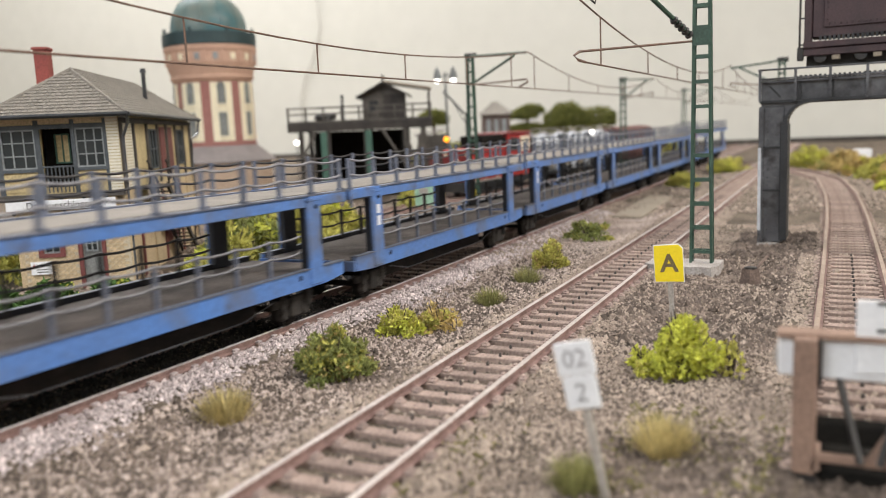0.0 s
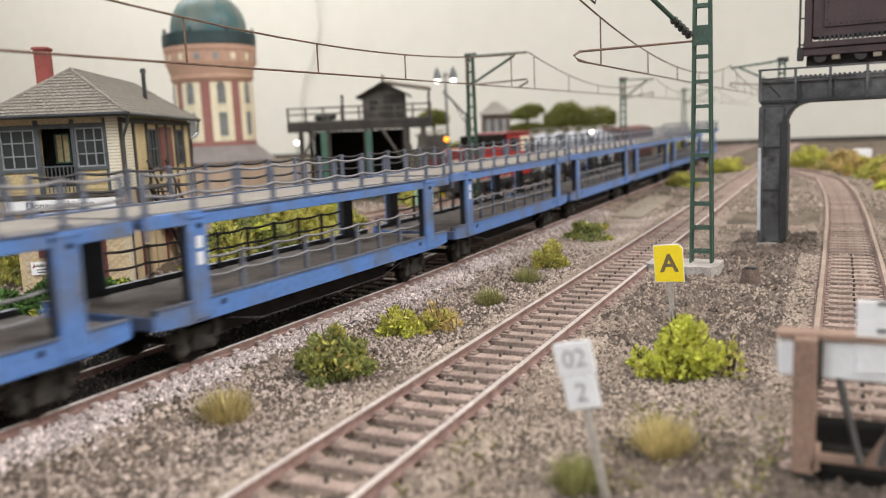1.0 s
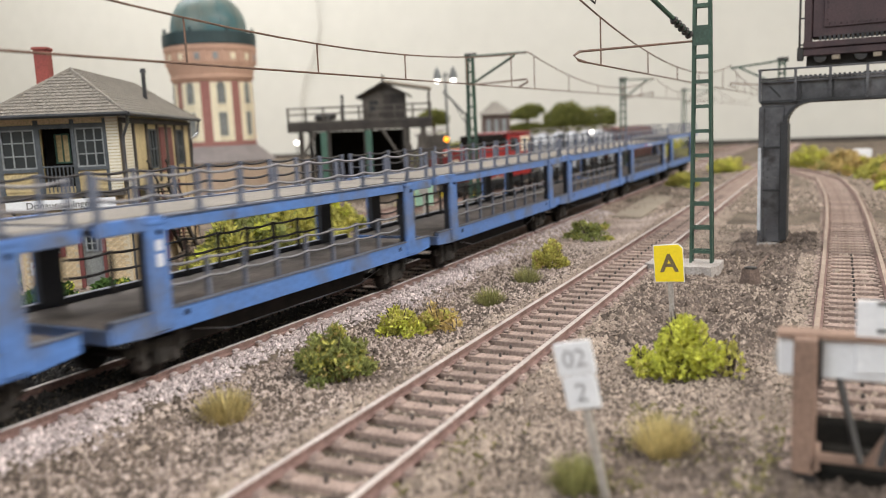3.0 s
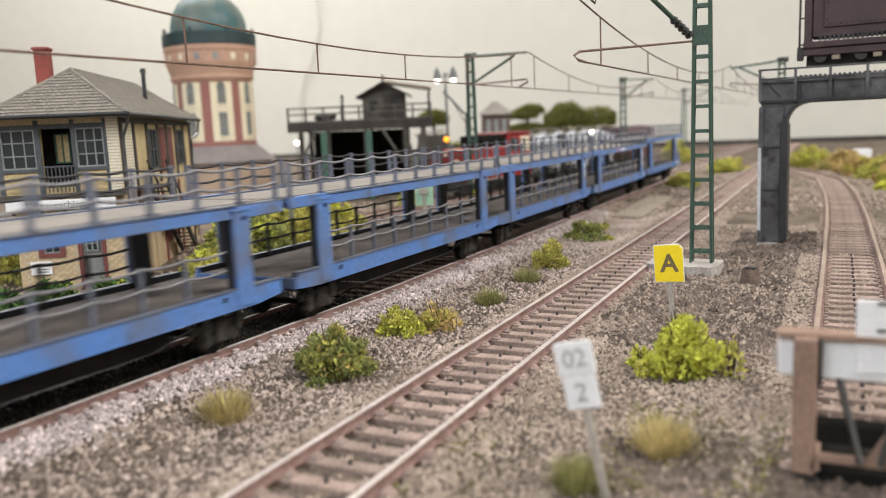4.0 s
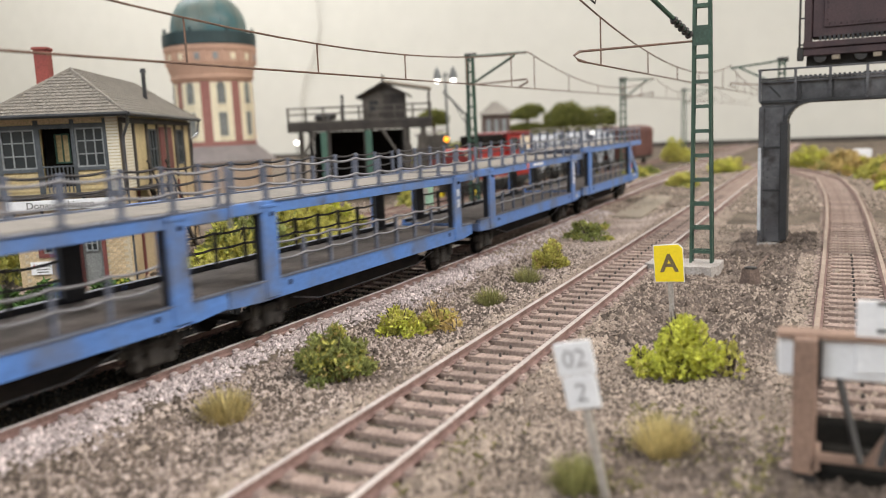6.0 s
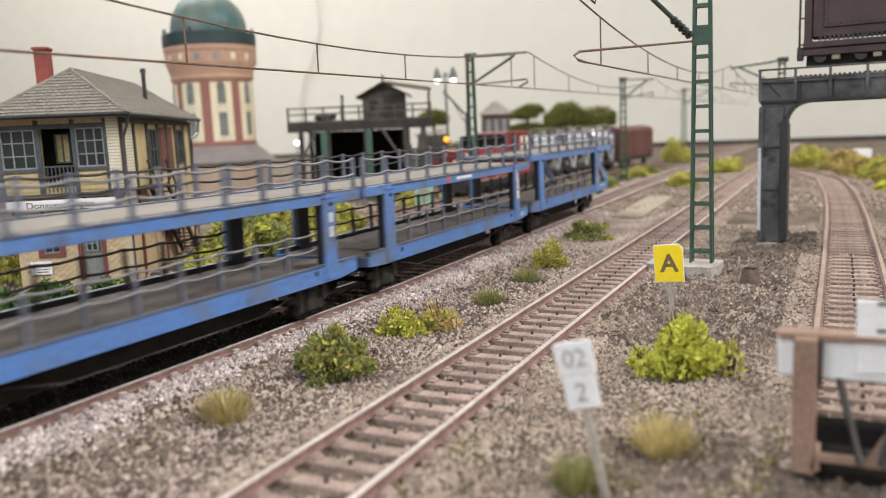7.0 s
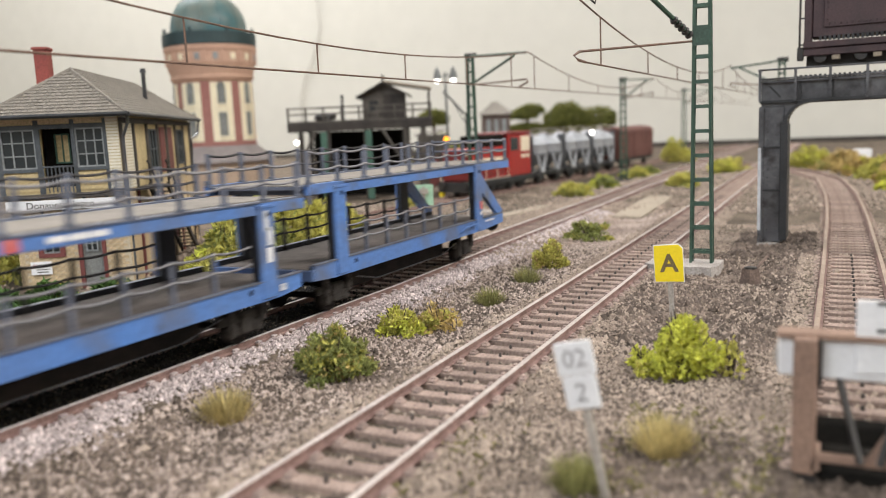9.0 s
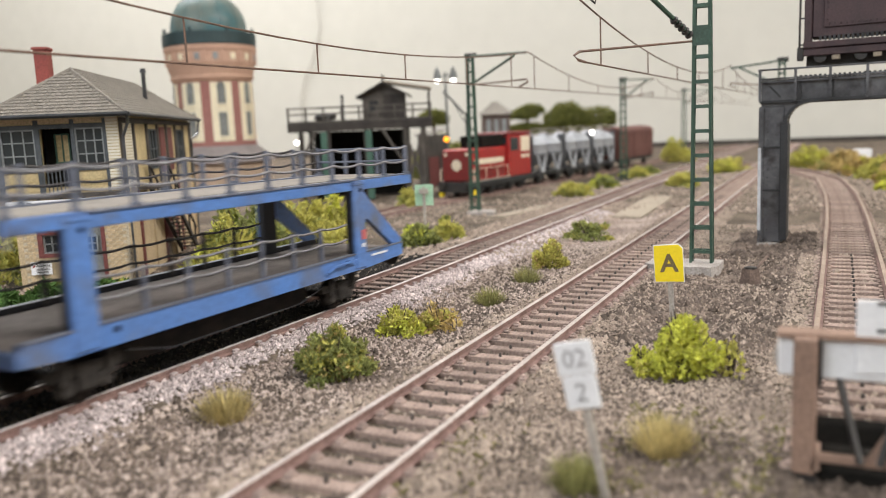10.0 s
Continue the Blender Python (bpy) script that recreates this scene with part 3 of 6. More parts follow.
    # plates and chipped paint on the stanchions: (which stanchion, offset along it, foot, height, width, material)
    for y, d, z, h, w, m in marks:
        part("data_plate", box(B(), W + 0.5, W + 0.62, (a, b)[y] + d - w / 2, (a, b)[y] + d + w / 2, z, z + h), m, th)
    if tail:
        part("red_plate", box(B(), W + 0.52, W + 0.64, b + 0.2, b + 2.7, 19.8, 22.6), M_REDPLATE, th, "small red plate with a pale border")
        part("white_plate", box(B(), W + 0.52, W + 0.62, b + 0.3, b + 1.7, 17.6, 18.7), M_WHITE, th)
        part("white_plate", box(B(), W + 0.05, W + 0.12, b + 6, b + 15, z0 - 0.6, z0), M_WHITE, th)
    if plates:
        part("red_plate", box(B(), W + 0.02, W + 0.12, -13.4, -10.2, 33.3 + lift, 35.5 + lift), M_REDPLATE, th)
        for y in (-5.0, -0.4, 4.2):
            part("text_bar", box(B(), W + 0.02, W + 0.1, y, y + 4.2, 33.9 + lift, 35.0 + lift), M_WHITE, th)
    if tail:
        # the closed end of the upper deck
        endf = thing_part("end_fence", th)
        for x in (-W + 0.5, -6.0, 6.0, W - 0.5):
            part("fence_post", box(B(), x - 0.45, x + 0.45, e - 1.6, e - 0.7, 36.2 + lift, 44.6 + lift), M_BLUEGREY, endf)
        for z in (44.2, 40.2):
            part("rail", rod(B(), (-W + 0.5, e - 1.1, z + lift), (W - 0.5, e - 1.1, z + lift), 0.4, 6), M_BLUEGREY, endf)
        for x in (-9.5, 9.5):
            part("buffer", rod(B(), (x, low_e, 10.6), (x, low_e + 5, 10.6), 1.5, 10, 1.3), M_BLACK, th)
            part("buffer_head", rod(B(), (x, low_e + 5, 10.6), (x, low_e + 5.8, 10.6), 3.0, 14), M_BLACK, th)
    return th, c


def thing_part(name, parent):
    ob = new(name)
    ob.empty_display_size = 0.005
    ob.parent = parent
    return ob


CARS = []
SPANS = [(100.0, 195.0), (-41.4, 67.6), (-180.9, -74.1), (-319.8, -211.3), (-459.8, -352.9), (-601.9, -492.9), (-741.5, -634.4)]
LOW_ENDS = [(86.5, 219.6), (-53.6, 80.4), (-196.5, -61.4), (-332.4, -197.2), (-472.4, -339.6), (-614.6, -479.6), (-754.0, -621.6)]
MARKS = {1: [(1, -0.4, 27.5, 4.8, 1.7, M_CHIPHIGHLIGHT), (1, 0.5, 24.0, 4.2, 2.2, M_CHIPHIGHLIGHT), (1, 0.3, 19.8, 3.6, 2.2, M_WHITE), (1, 4.6, 12.2, 1.6, 2.6, M_CHIPHIGHLIGHT)],
         2: [(1, 0.2, 26.6, 2.6, 1.7, M_CHIPHIGHLIGHT), (1, 0.2, 22.6, 2.8, 1.7, M_CHIPHIGHLIGHT)], 4: [(0, 0.3, 27.6, 2.2, 1.6, M_WHITE), (0, 0.3, 24.4, 2.6, 1.6, M_WHITE)],
         5: [(0, 0.2, 26.6, 2.6, 1.8, M_WHITE), (0, 0.2, 23.0, 2.8, 1.8, M_WHITE)]}
for i, ((lo, hi), (f, e)) in enumerate(zip(SPANS, LOW_ENDS)):
    lab = "weathered blue double-deck car carrier wagon with rope fences" if i else "weathered blue tail car carrier wagon with slanted end braces"
    CARS.append(car_carrier(lo, hi, f, e, lab, tail=(i == 0), plates=(i == 1), marks=MARKS.get(i, ())))


# ---- catenary ----
def lattice_mast(m, height, label, w0=3.7, w1=2.2, rungs=15, foot=(0, 0, 0)):
    th = thing("catenary_mast", m, label, "catenary mast", "overhead line masts")
    for sx in (-1, 1):
        for sy in (-1, 1):
            bm = bar(B(), (sx * w0, sy * 1.6, 0), (sx * w1, sy * 1.3, height), 1.0, 0.9)
            part("leg", bm, M_GREEN, th)
    for sy in (-1, 1):
        for k in range(rungs):
            u = (k + 0.5) / rungs
            w = w0 + (w1 - w0) * u
            part("rung", box(B(), -w, w, sy * 1.55 - 0.35, sy * 1.55 + 0.35, height * u - 0.6, height * u + 0.6), M_GREEN, th)
    return th


def sag_line(bm, a, b, sag, r, n=14):
    a, b = Vector(a), Vector(b)
    return tube(bm, [a.lerp(b, i / n) - Vector((0, 0, sag * 4 * (i / n) * (1 - i / n))) for i in range(n + 1)], r, 5)


def overhead_line(x, spans, label):
    """spans: (y0, y1, z of carrier at y0, at y1, sag, droppers)."""
    th = thing("overhead_line", at(0, 0), label, "overhead line", "overhead lines")
    part("contact_wire", rod(B(), (x, spans[0][0], 68.4), (x, spans[-1][1], 68.4), 0.30, 6), M_WIRE, th)
    for y0, y1, za, zb, sag, n in spans:
        part("carrier_wire", sag_line(B(), (x, y0, za), (x, y1, zb), sag, 0.28, 20), M_WIRE, th)
        for y in n:
            u = (y - y0) / (y1 - y0)
            z = za + (zb - za) * u - sag * 4 * u * (1 - u)
            part("dropper", rod(B(), (x, y, 68.4), (x, y, z), 0.26, 5), M_WIRE, th)
    return th


overhead_line(-138.6, [(20, 385, 93, 86, 12.6, (40, 97, 149, 203, 257, 310, 361)), (385, 690, 86, 84, 12, (393, 451, 513, 580, 640)),
                       (690, 1060, 84, 86, 12, (740, 800, 870, 940, 1000)), (1060, 1560, 86, 86, 14, (1120, 1220, 1330, 1440))],
              "thin rusty brown overhead wires above the train track")
overhead_line(-68.9, [(236, 600, 86, 85, 11.5, (259, 330, 395, 460, 510, 560)), (600, 1050, 85, 85, 12, (640, 690, 750, 820, 900, 980)),
                      (1050, 1560, 85, 85, 14, (1120, 1220, 1330, 1440))], "thin rusty brown overhead wires above the unused track")

mast_near = lattice_mast(at(-42.2, 289, 0.4), 116, "dark green lattice catenary mast on a concrete footing", 3.5, 2.2, 14)
arm = thing_part("cantilever", mast_near)
part("upper_tube", rod(B(), (-4, -2, 78), (-22, -45, 100), 0.75, 8), M_GREEN, arm)
bm = B()
for k in range(5):
    u = 0.05 + k * 0.045
    p = Vector((-3, 0, 76.5)).lerp(Vector((-22, -45, 100)), u)
    rod(bm, p, p + Vector((-18, -45, 22)).normalized() * 0.8, 1.5, 10, 1.1)
part("insulator", bm, M_STUD, arm)
part("gusset_plate", box(B(), -2.9, 2.9, -2.25, -1.95, 74.0, 80.5), M_GREEN, mast_near)
part("steady_arm", tube(B(), [(-3, -1, 75.6), (-27, -53, 70.8), (-28, -55, 69.6), (-27.2, -53.5, 68.4), (-26.7, -48, 68.0)], 0.42, 6), M_WIRE, arm)
part("hanger", tube(B(), [(-24, -50, 92), (-27, -47, 88), (-25, -42, 85.5), (-23.5, -46, 88.5)], 0.45, 6), M_STUD, arm)
bm = B()
prism(bm, [(-18, -5), (-9, -9.5), (5, -9.5), (7, -5), (7, 7), (-16, 8)], "z", -5.5, 0.0)
solo("mast_footing", bm, M_CONCRETE, at(-42.6, 288, 0.6), "rough grey concrete footing under the near mast", "footing")


def far_mast(x, y, tip, label, h=96.0, drop=3.0):
    th = lattice_mast(at(x, y, -2.0), h, label, 2.7, 1.8, 14)
    dx, dy = tip[0] - x, tip[1] - y
    ca = thing_part("cantilever", th)
    part("upper_tube", rod(B(), (0, 0, h - 1), (dx, dy, h - 1 - drop), 0.7, 6), M_GREEN, ca)
    part("strut", rod(B(), (0, 0, h - 18), (dx * 0.82, dy * 0.82, h - 1 - drop), 0.7, 6), M_GREEN, ca)
    part("steady_arm", tube(B(), [(0, 0, h - 18), (dx, dy, 75), (dx * 1.02, dy * 1.02, 73.5), (dx * 0.9, dy * 0.9, 72)], 0.5, 6), M_WIRE, ca)
    part("head_insulator", rod(B(), (-3, 0, h - 0.5), (4, 0, h - 0.5), 1.5, 8), M_STUD, ca)
    return th


far_mast(-202, 457, (-140, 385), "green lattice catenary mast beside the parked locomotive", 96, 7.0)
far_mast(-174, 727, (-140, 690), "distant lattice catenary mast beside the goods wagons", 89.5)
far_mast(-36, 600, (-69, 600), "distant lattice catenary mast behind the steel gantry", 89)
far_mast(-182, 1090, (-140, 1060), "far lattice catenary mast near the end of the layout", 89)



# ---- signal box ----
def window(parent, x0, x1, z0, z1, y, cols, rows, frame_mat, m=None, pane_mat=None):
    w = thing_part("window", parent)
    if m:
        w.matrix_basis = m
    t = 0.55
    bm = B()
    box(bm, x0, x0 + t, y - 0.5, y + 0.5, z0, z1)
    box(bm, x1 - t, x1, y - 0.5, y + 0.5, z0, z1)
    box(bm, x0 + t, x1 - t, y - 0.5, y + 0.5, z0, z0 + t)
    box(bm, x0 + t, x1 - t, y - 0.5, y + 0.5, z1 - t, z1)
    for i in range(1, cols):
        x = x0 + (x1 - x0) * i / cols
        box(bm, x - 0.22, x + 0.22, y - 0.35, y + 0.35, z0 + t, z1 - t)
    for i in range(1, rows):
        z = z0 + (z1 - z0) * i / rows
        box(bm, x0 + t, x1 - t, y - 0.3, y + 0.3, z - 0.22, z + 0.22)
    part("window_frame", bm, frame_mat, w)
    part("pane", box(B(), x0 + t, x1 - t, y + 0.05, y + 0.2, z0 + t, z1 - t), pane_mat or M_GLASS, w)
    return w


def hip_roof(th, x0, x1, y0, y1, z0, zr, rows):
    """A hipped roof whose front and near side carry single tiles; the ridge runs along y."""
    cx, h = (x0 + x1) / 2, (x1 - x0) / 2
    a, b = Vector((cx, y0 + h * 1.02, zr)), Vector((cx, y1 - h * 1.02, zr))
    c = [Vector(p) for p in ((x0, y0, z0), (x1, y0, z0), (x1, y1, z0), (x0, y1, z0))]
    bm = B()
    v = [bm.verts.new(p) for p in (*c, a, b)]
    for f in ((0, 1, 4), (1, 2, 5, 4), (2, 3, 5), (3, 0, 4, 5), (3, 2, 1, 0)):
        bm.faces.new([v[i] for i in f])
    roof = part("roof", bm, M_ROOFFLAT, th, "grey weathered tiled hip roof")
    bm = B()
    for p, q in ((c[0], a), (c[1], a), (c[2], b), (c[3], b), (a, b)):
        n = max(6, int((q - p).length / 3.2))
        for i in range(n):
            rod(bm, p.lerp(q, i / n) + Vector((0, 0, 0.1)), p.lerp(q, (i + 1.1) / n) + Vector((0, 0, 0.1)), 0.75, 6, 0.6)
    part("ridge_tile", bm, M_ROOF, roof)["kind"] = "stuff"
    # front triangle and near side
    for p0, p1, top0, top1, name in ((c[0], c[1], a, a, "front"), (c[1], c[2], a, b, "side")):
        nrm = (p1 - p0).cross(top0 - p0).normalized()
        up = (top0 - p0)
        along = (p1 - p0).normalized()
        up = (up - along * up.dot(along))
        q = Matrix((along, up.normalized(), nrm)).transposed().to_4x4()
        tm = mesh_of("tile", bm=tile_shape(2.0 if name == "front" else 4.0, up.length / rows), material=M_ROOF)
        step = 2.0 if name == "front" else 4.0
        for r in range(rows):
            u = r / rows
            l, e = p0.lerp(top0, u), p1.lerp(top1, u)
            n = int((e - l).length / step)
            off = (0.5 * step if r % 2 else 0.0)
            for i in range(n):
                d = off + i * step
                if d + step > (e - l).length:
                    continue
                ob = new("tile", tm)
                ob.parent = roof
                p = l + along * d + nrm * 0.12
                ob.matrix_basis = Matrix.Translation(p * MM) @ q
    gut = thing_part("gutter", th)
    part("gutter_run", tube(B(), [(x0, y0 - 0.8, z0 - 0.2), (x1 + 0.8, y0 - 0.8, z0 - 0.4)], 0.9, 6), M_STEELDARK, gut)
    part("gutter_run", tube(B(), [(x1 + 0.8, y0 - 0.8, z0 - 0.4), (x1 + 0.8, y1, z0 - 0.4)], 0.9, 6), M_STEELDARK, gut)
    return roof


def tile_shape(w, d):
    bm = B()
    g = 0.12
    v = [bm.verts.new(p) for p in ((g, 0, 0.35), (w - g, 0, 0.35), (w - g, d * 1.05, 0.02), (g, d * 1.05, 0.02), (g, 0, -0.1), (w - g, 0, -0.1))]
    for f in ((0, 1, 2, 3), (4, 5, 1, 0), (4, 0, 3), (5, 2, 1)):
        bm.faces.new([v[i] for i in f])
    return bm


def signal_box():
    th = thing("signal_box", at(-239.0, 218.4, -3.0, 33.0), "two-storey yellow brick signal box with a grey hip roof", "building")
    W, L = 41.0, 138.0
    low = [(-31, -25, 14, 21), (-17.5, -10, 0.5, 24)]
    walls = part("wall", wall_panel(B(), -38, 0, 0, 36, low, 0, 2), M_MORTAR, th, "yellow brick lower wall")
    me = mesh_of("brick", box(B(), -1.28, 1.28, -0.18, 0.3, 0.0, 1.0, 0.08), M_BRICK)
    for r in range(31):
        z = 0.3 + r * 1.15
        for i in range(14):
            x = -36.6 + i * 2.75 + (1.37 if r % 2 else 0)
            if x > -1.0 or any(h[0] - 1.9 < x < h[1] + 1.9 and h[2] - 1.8 < z < h[3] + 0.8 for h in low):
                continue
            ob = new("brick", me)
            ob.parent, ob.matrix_basis = walls, at(x, 0, z)
    sidew = part("wall", box(B(), -2, 0, 2, L, 0, 36), M_BRICK, th, "yellow brick side wall")
    part("wall", box(B(), -38, -2, L - 2, L, 0, 64), M_BRICK, th)
    part("wall", box(B(), -40, -38, 0, L, 0, 64), M_BRICK, th)
    for x0, x1, z0, z1 in low[:1]:
        bm = B()
        for b in ((x0 - 1.7, x0, z0 - 1.4, z1 + 1.6), (x1, x1 + 1.7, z0 - 1.4, z1 + 1.6), (x0, x1, z1, z1 + 1.6), (x0, x1, z0 - 1.4, z0)):
            box(bm, b[0], b[1], -0.7, 0.5, b[2], b[3])
        part("window_surround", bm, M_MAROON, th, "maroon window surround")
        window(th, x0, x1, z0, z1, 0.8, 2, 2, M_LTFRAME)
    d = part("door", box(B(), -17.4, -10.1, 0.6, 1.4, 0.5, 23.8), M_DOOR, th, "grey panelled door with a small window")
    window(d, -16, -11.5, 14, 20, 0.4, 2, 2, M_LTFRAME)
    for x in (-18.6, -10.0):
        part("door_post", box(B(), x, x + 1.3, -0.6, 1.0, 0.3, 25), M_MAROON, th)
    part("lintel", box(B(), -19, -8.3, -0.7, 0.8, 25, 27), M_MAROON, th)
    # upper storey
    up = [(-41.5, -29.5, 45.5, 59.8), (-27.8, -16.8, 38.5, 59.8), (-15.4, -5.4, 45.5, 59.8)]
    part("upper_wall", wall_panel(B(), -43, 0, 36, 65, up, -0.4, 1.4), M_TIMBER, th, "pale yellow boarded upper wall")
    for x0, x1, z0, z1 in (up[0], up[2]):
        window(th, x0, x1, z0, z1, -0.3, 3, 3, M_LTFRAME)
    # near-black sheet for the shade inside the balcony opening
    part("dark_room", box(B(), -29, -15.5, 7, 9, 38, 62), M_BLACKSHADE, th)
    window(th, -25, -19.5, 47, 58, 6.4, 2, 1, M_PALEGREEN, pane_mat=M_TIMBER)
    for x0, x1 in ((-43.2, -41.5), (-29.5, -27.8), (-16.8, -15.4), (-5.4, -4.4)):
        part("frame_post", box(B(), x0, x1, -1.1, 0.2, 36, 63), M_FRAME, th)
    part("frame_rail", box(B(), -43.2, -4.4, -1.2, 0.2, 59.8, 61.4), M_FRAME, th)
    for x0, x1 in ((-41.5, -29.5), (-15.4, -5.4)):
        part("frame_rail", box(B(), x0, x1, -1.15, 0.2, 44.3, 45.5), M_FRAME, th)
        for z in (38.0, 39.8, 41.6, 43.0):
            part("board", box(B(), x0, x1, -0.75, -0.38, z - 0.75, z + 0.75), M_TIMBER, th)
    part("eave_board", box(B(), -43, 0, -0.8, -0.42, 61.6, 63.6), M_BRICK, th)
    rl = thing_part("balcony_rail", th)
    for i in range(8):
        x = -27.2 + i * 1.4
        part("baluster", rod(B(), (x, -2, 36.6), (x, -2, 45.8), 0.25, 5), M_FRAME, rl)
    part("handrail", box(B(), -28, -16.6, -2.3, -1.7, 45.8, 46.4), M_FRAME, rl)
    part("floor_band", box(B(), -44, 0.6, -3.2, 0, 34.6, 36.2), M_GREYWOOD, th)
    for x in (-40, -30, -22, -14, -6):
        part("bracket", bar(B(), (x, 0.2, 29), (x, -2.8, 34.4), 1.1, 1.1), M_GREYWOOD, th)
    # boarded corner and the long side
    for k in range(24):
        z = 36.6 + k * 1.15
        part("board", box(B(), -4.3, -0.05, -0.85, -0.4, z, z + 0.85), M_PALEBOARD, th)
        part("board", box(B(), 0.0, 0.45, 2.0, 17.0, z, z + 0.85), M_PALEBOARD, th)
    part("side_wall_upper", box(B(), -2, 0, 1.4, L, 36, 65), M_TIMBER, th)
    for y in (0.2, 18, 40, 60, 78, 98, 118, 136):
        part("pilaster", box(B(), 0.03, 0.95, y, y + 2.0, 36, 63), M_GREYWOOD, th)
        part("pilaster", box(B(), 0.03, 0.8, y, y + 2.0, 0, 35), M_MAROON if y in (18, 60, 98) else M_BRICK, th)
    turn = pose(0, 0, 0, 0, 0, 90)
    for y in (45, 104):
        window(th, y, y + 12, 42, 59, -0.35, 2, 2, M_FRAME, turn)
    for y in (66, 82):
        part("shutter", box(B(), 0.03, 0.6, y, y + 9, 40, 60), M_MAROON, th)
        part("shutter", box(B(), 0.03, 0.6, y - 2, y + 8, 8, 26), M_MAROON, th)
    part("eave_band", box(B(), 0.03, 1.2, 1, L, 61, 63), M_GREYWOOD, th)
    hip_roof(th, -46.5, 4.5, -5.5, L + 6, 64.5, 82.6, 15)
    ch = part("chimney", box(B(), -41.3, -36.1, 42, 48, 68, 92.5), M_REDBRICK, th, "red brick chimney")
    part("chimney_cap", box(B(), -41.9, -35.5, 41.4, 48.6, 92.5, 93.8, 0.3), M_REDBRICK, ch)
    st = part("stovepipe", rod(B(), (-7.5, 80, 68), (-7.5, 80, 85), 0.95, 10), M_STEELDARK, th, "dark metal stovepipe")
    part("cowl", rod(B(), (-7.5, 80, 85), (-7.5, 80, 87), 1.5, 10, 1.1), M_STEELDARK, st)
    part("downpipe", tube(B(), [(4.5, -4.5, 64), (4.0, -2, 61), (1.2, 0.6, 56), (1.0, 0.8, 36), (1.0, 0.8, 2)], 0.6, 6), M_STEEL, th)
    part("downpipe", tube(B(), [(4.8, L + 5, 63.5), (4.4, L + 3, 57), (1.2, L - 1, 54), (1.1, L - 1, 2)], 0.6, 6), M_STEEL, th)
    return th


signal_box()
nb = thing("station_name_board", at(-239.0, 218.4, -3.0, 33.0), "long white station name board with black lettering", "sign")
part("board", box(B(), -41, -2.6, -4.1, -3.4, 30.5, 34.1, 0.1), M_WHITE, nb)
lettering("Donaueschingen", 3.6, at(-22, -4.2, 32.2, 0, 90), M_LETTER, nb)
nb2 = thing("warning_sign", at(-239.0, 218.4, -3.0, 33.0), "small white warning sign with red marks on the brick wall", "sign")
part("board", box(B(), -36, -28.6, -0.9, -0.45, 6.4, 11.2), M_WHITE, nb2)
lettering("Achtung", 1.5, at(-31.6, -1.0, 9.9, 0, 90), M_LETTER, nb2)
part("text_bar", box(B(), -34, -29.4, -1.0, -0.92, 8.2, 8.5), M_LETTER, nb2)
part("text_bar", box(B(), -34, -29.8, -1.0, -0.92, 7.2, 7.5), M_LETTER, nb2)
part("red_mark", prism(B(), [(-35.5, 9.0), (-34.6, 10.6), (-34.4, 9.3)], "y", -1.02, -0.92), M_RED, nb2)


# ---- water tower ----
def arc_panel(bm, r0, r1, a0, a1, z0, z1, n=8):
    ring = []
    for i in range(n + 1):
        a = a0 + (a1 - a0) * i / n
        c, s = math.cos(a), math.sin(a)
        ring.append([bm.verts.new((r * c, r * s, z)) for r, z in ((r0, z0), (r1, z0), (r1, z1), (r0, z1))])
    for p, q in zip(ring, ring[1:]):
        for k in range(4):
            bm.faces.new((p[k], p[(k + 1) % 4], q[(k + 1) % 4], q[k]))
    bm.faces.new(ring[0][::-1])
    bm.faces.new(ring[-1])
    bmesh.ops.recalc_face_normals(bm, faces=bm.faces[:])
    return bm


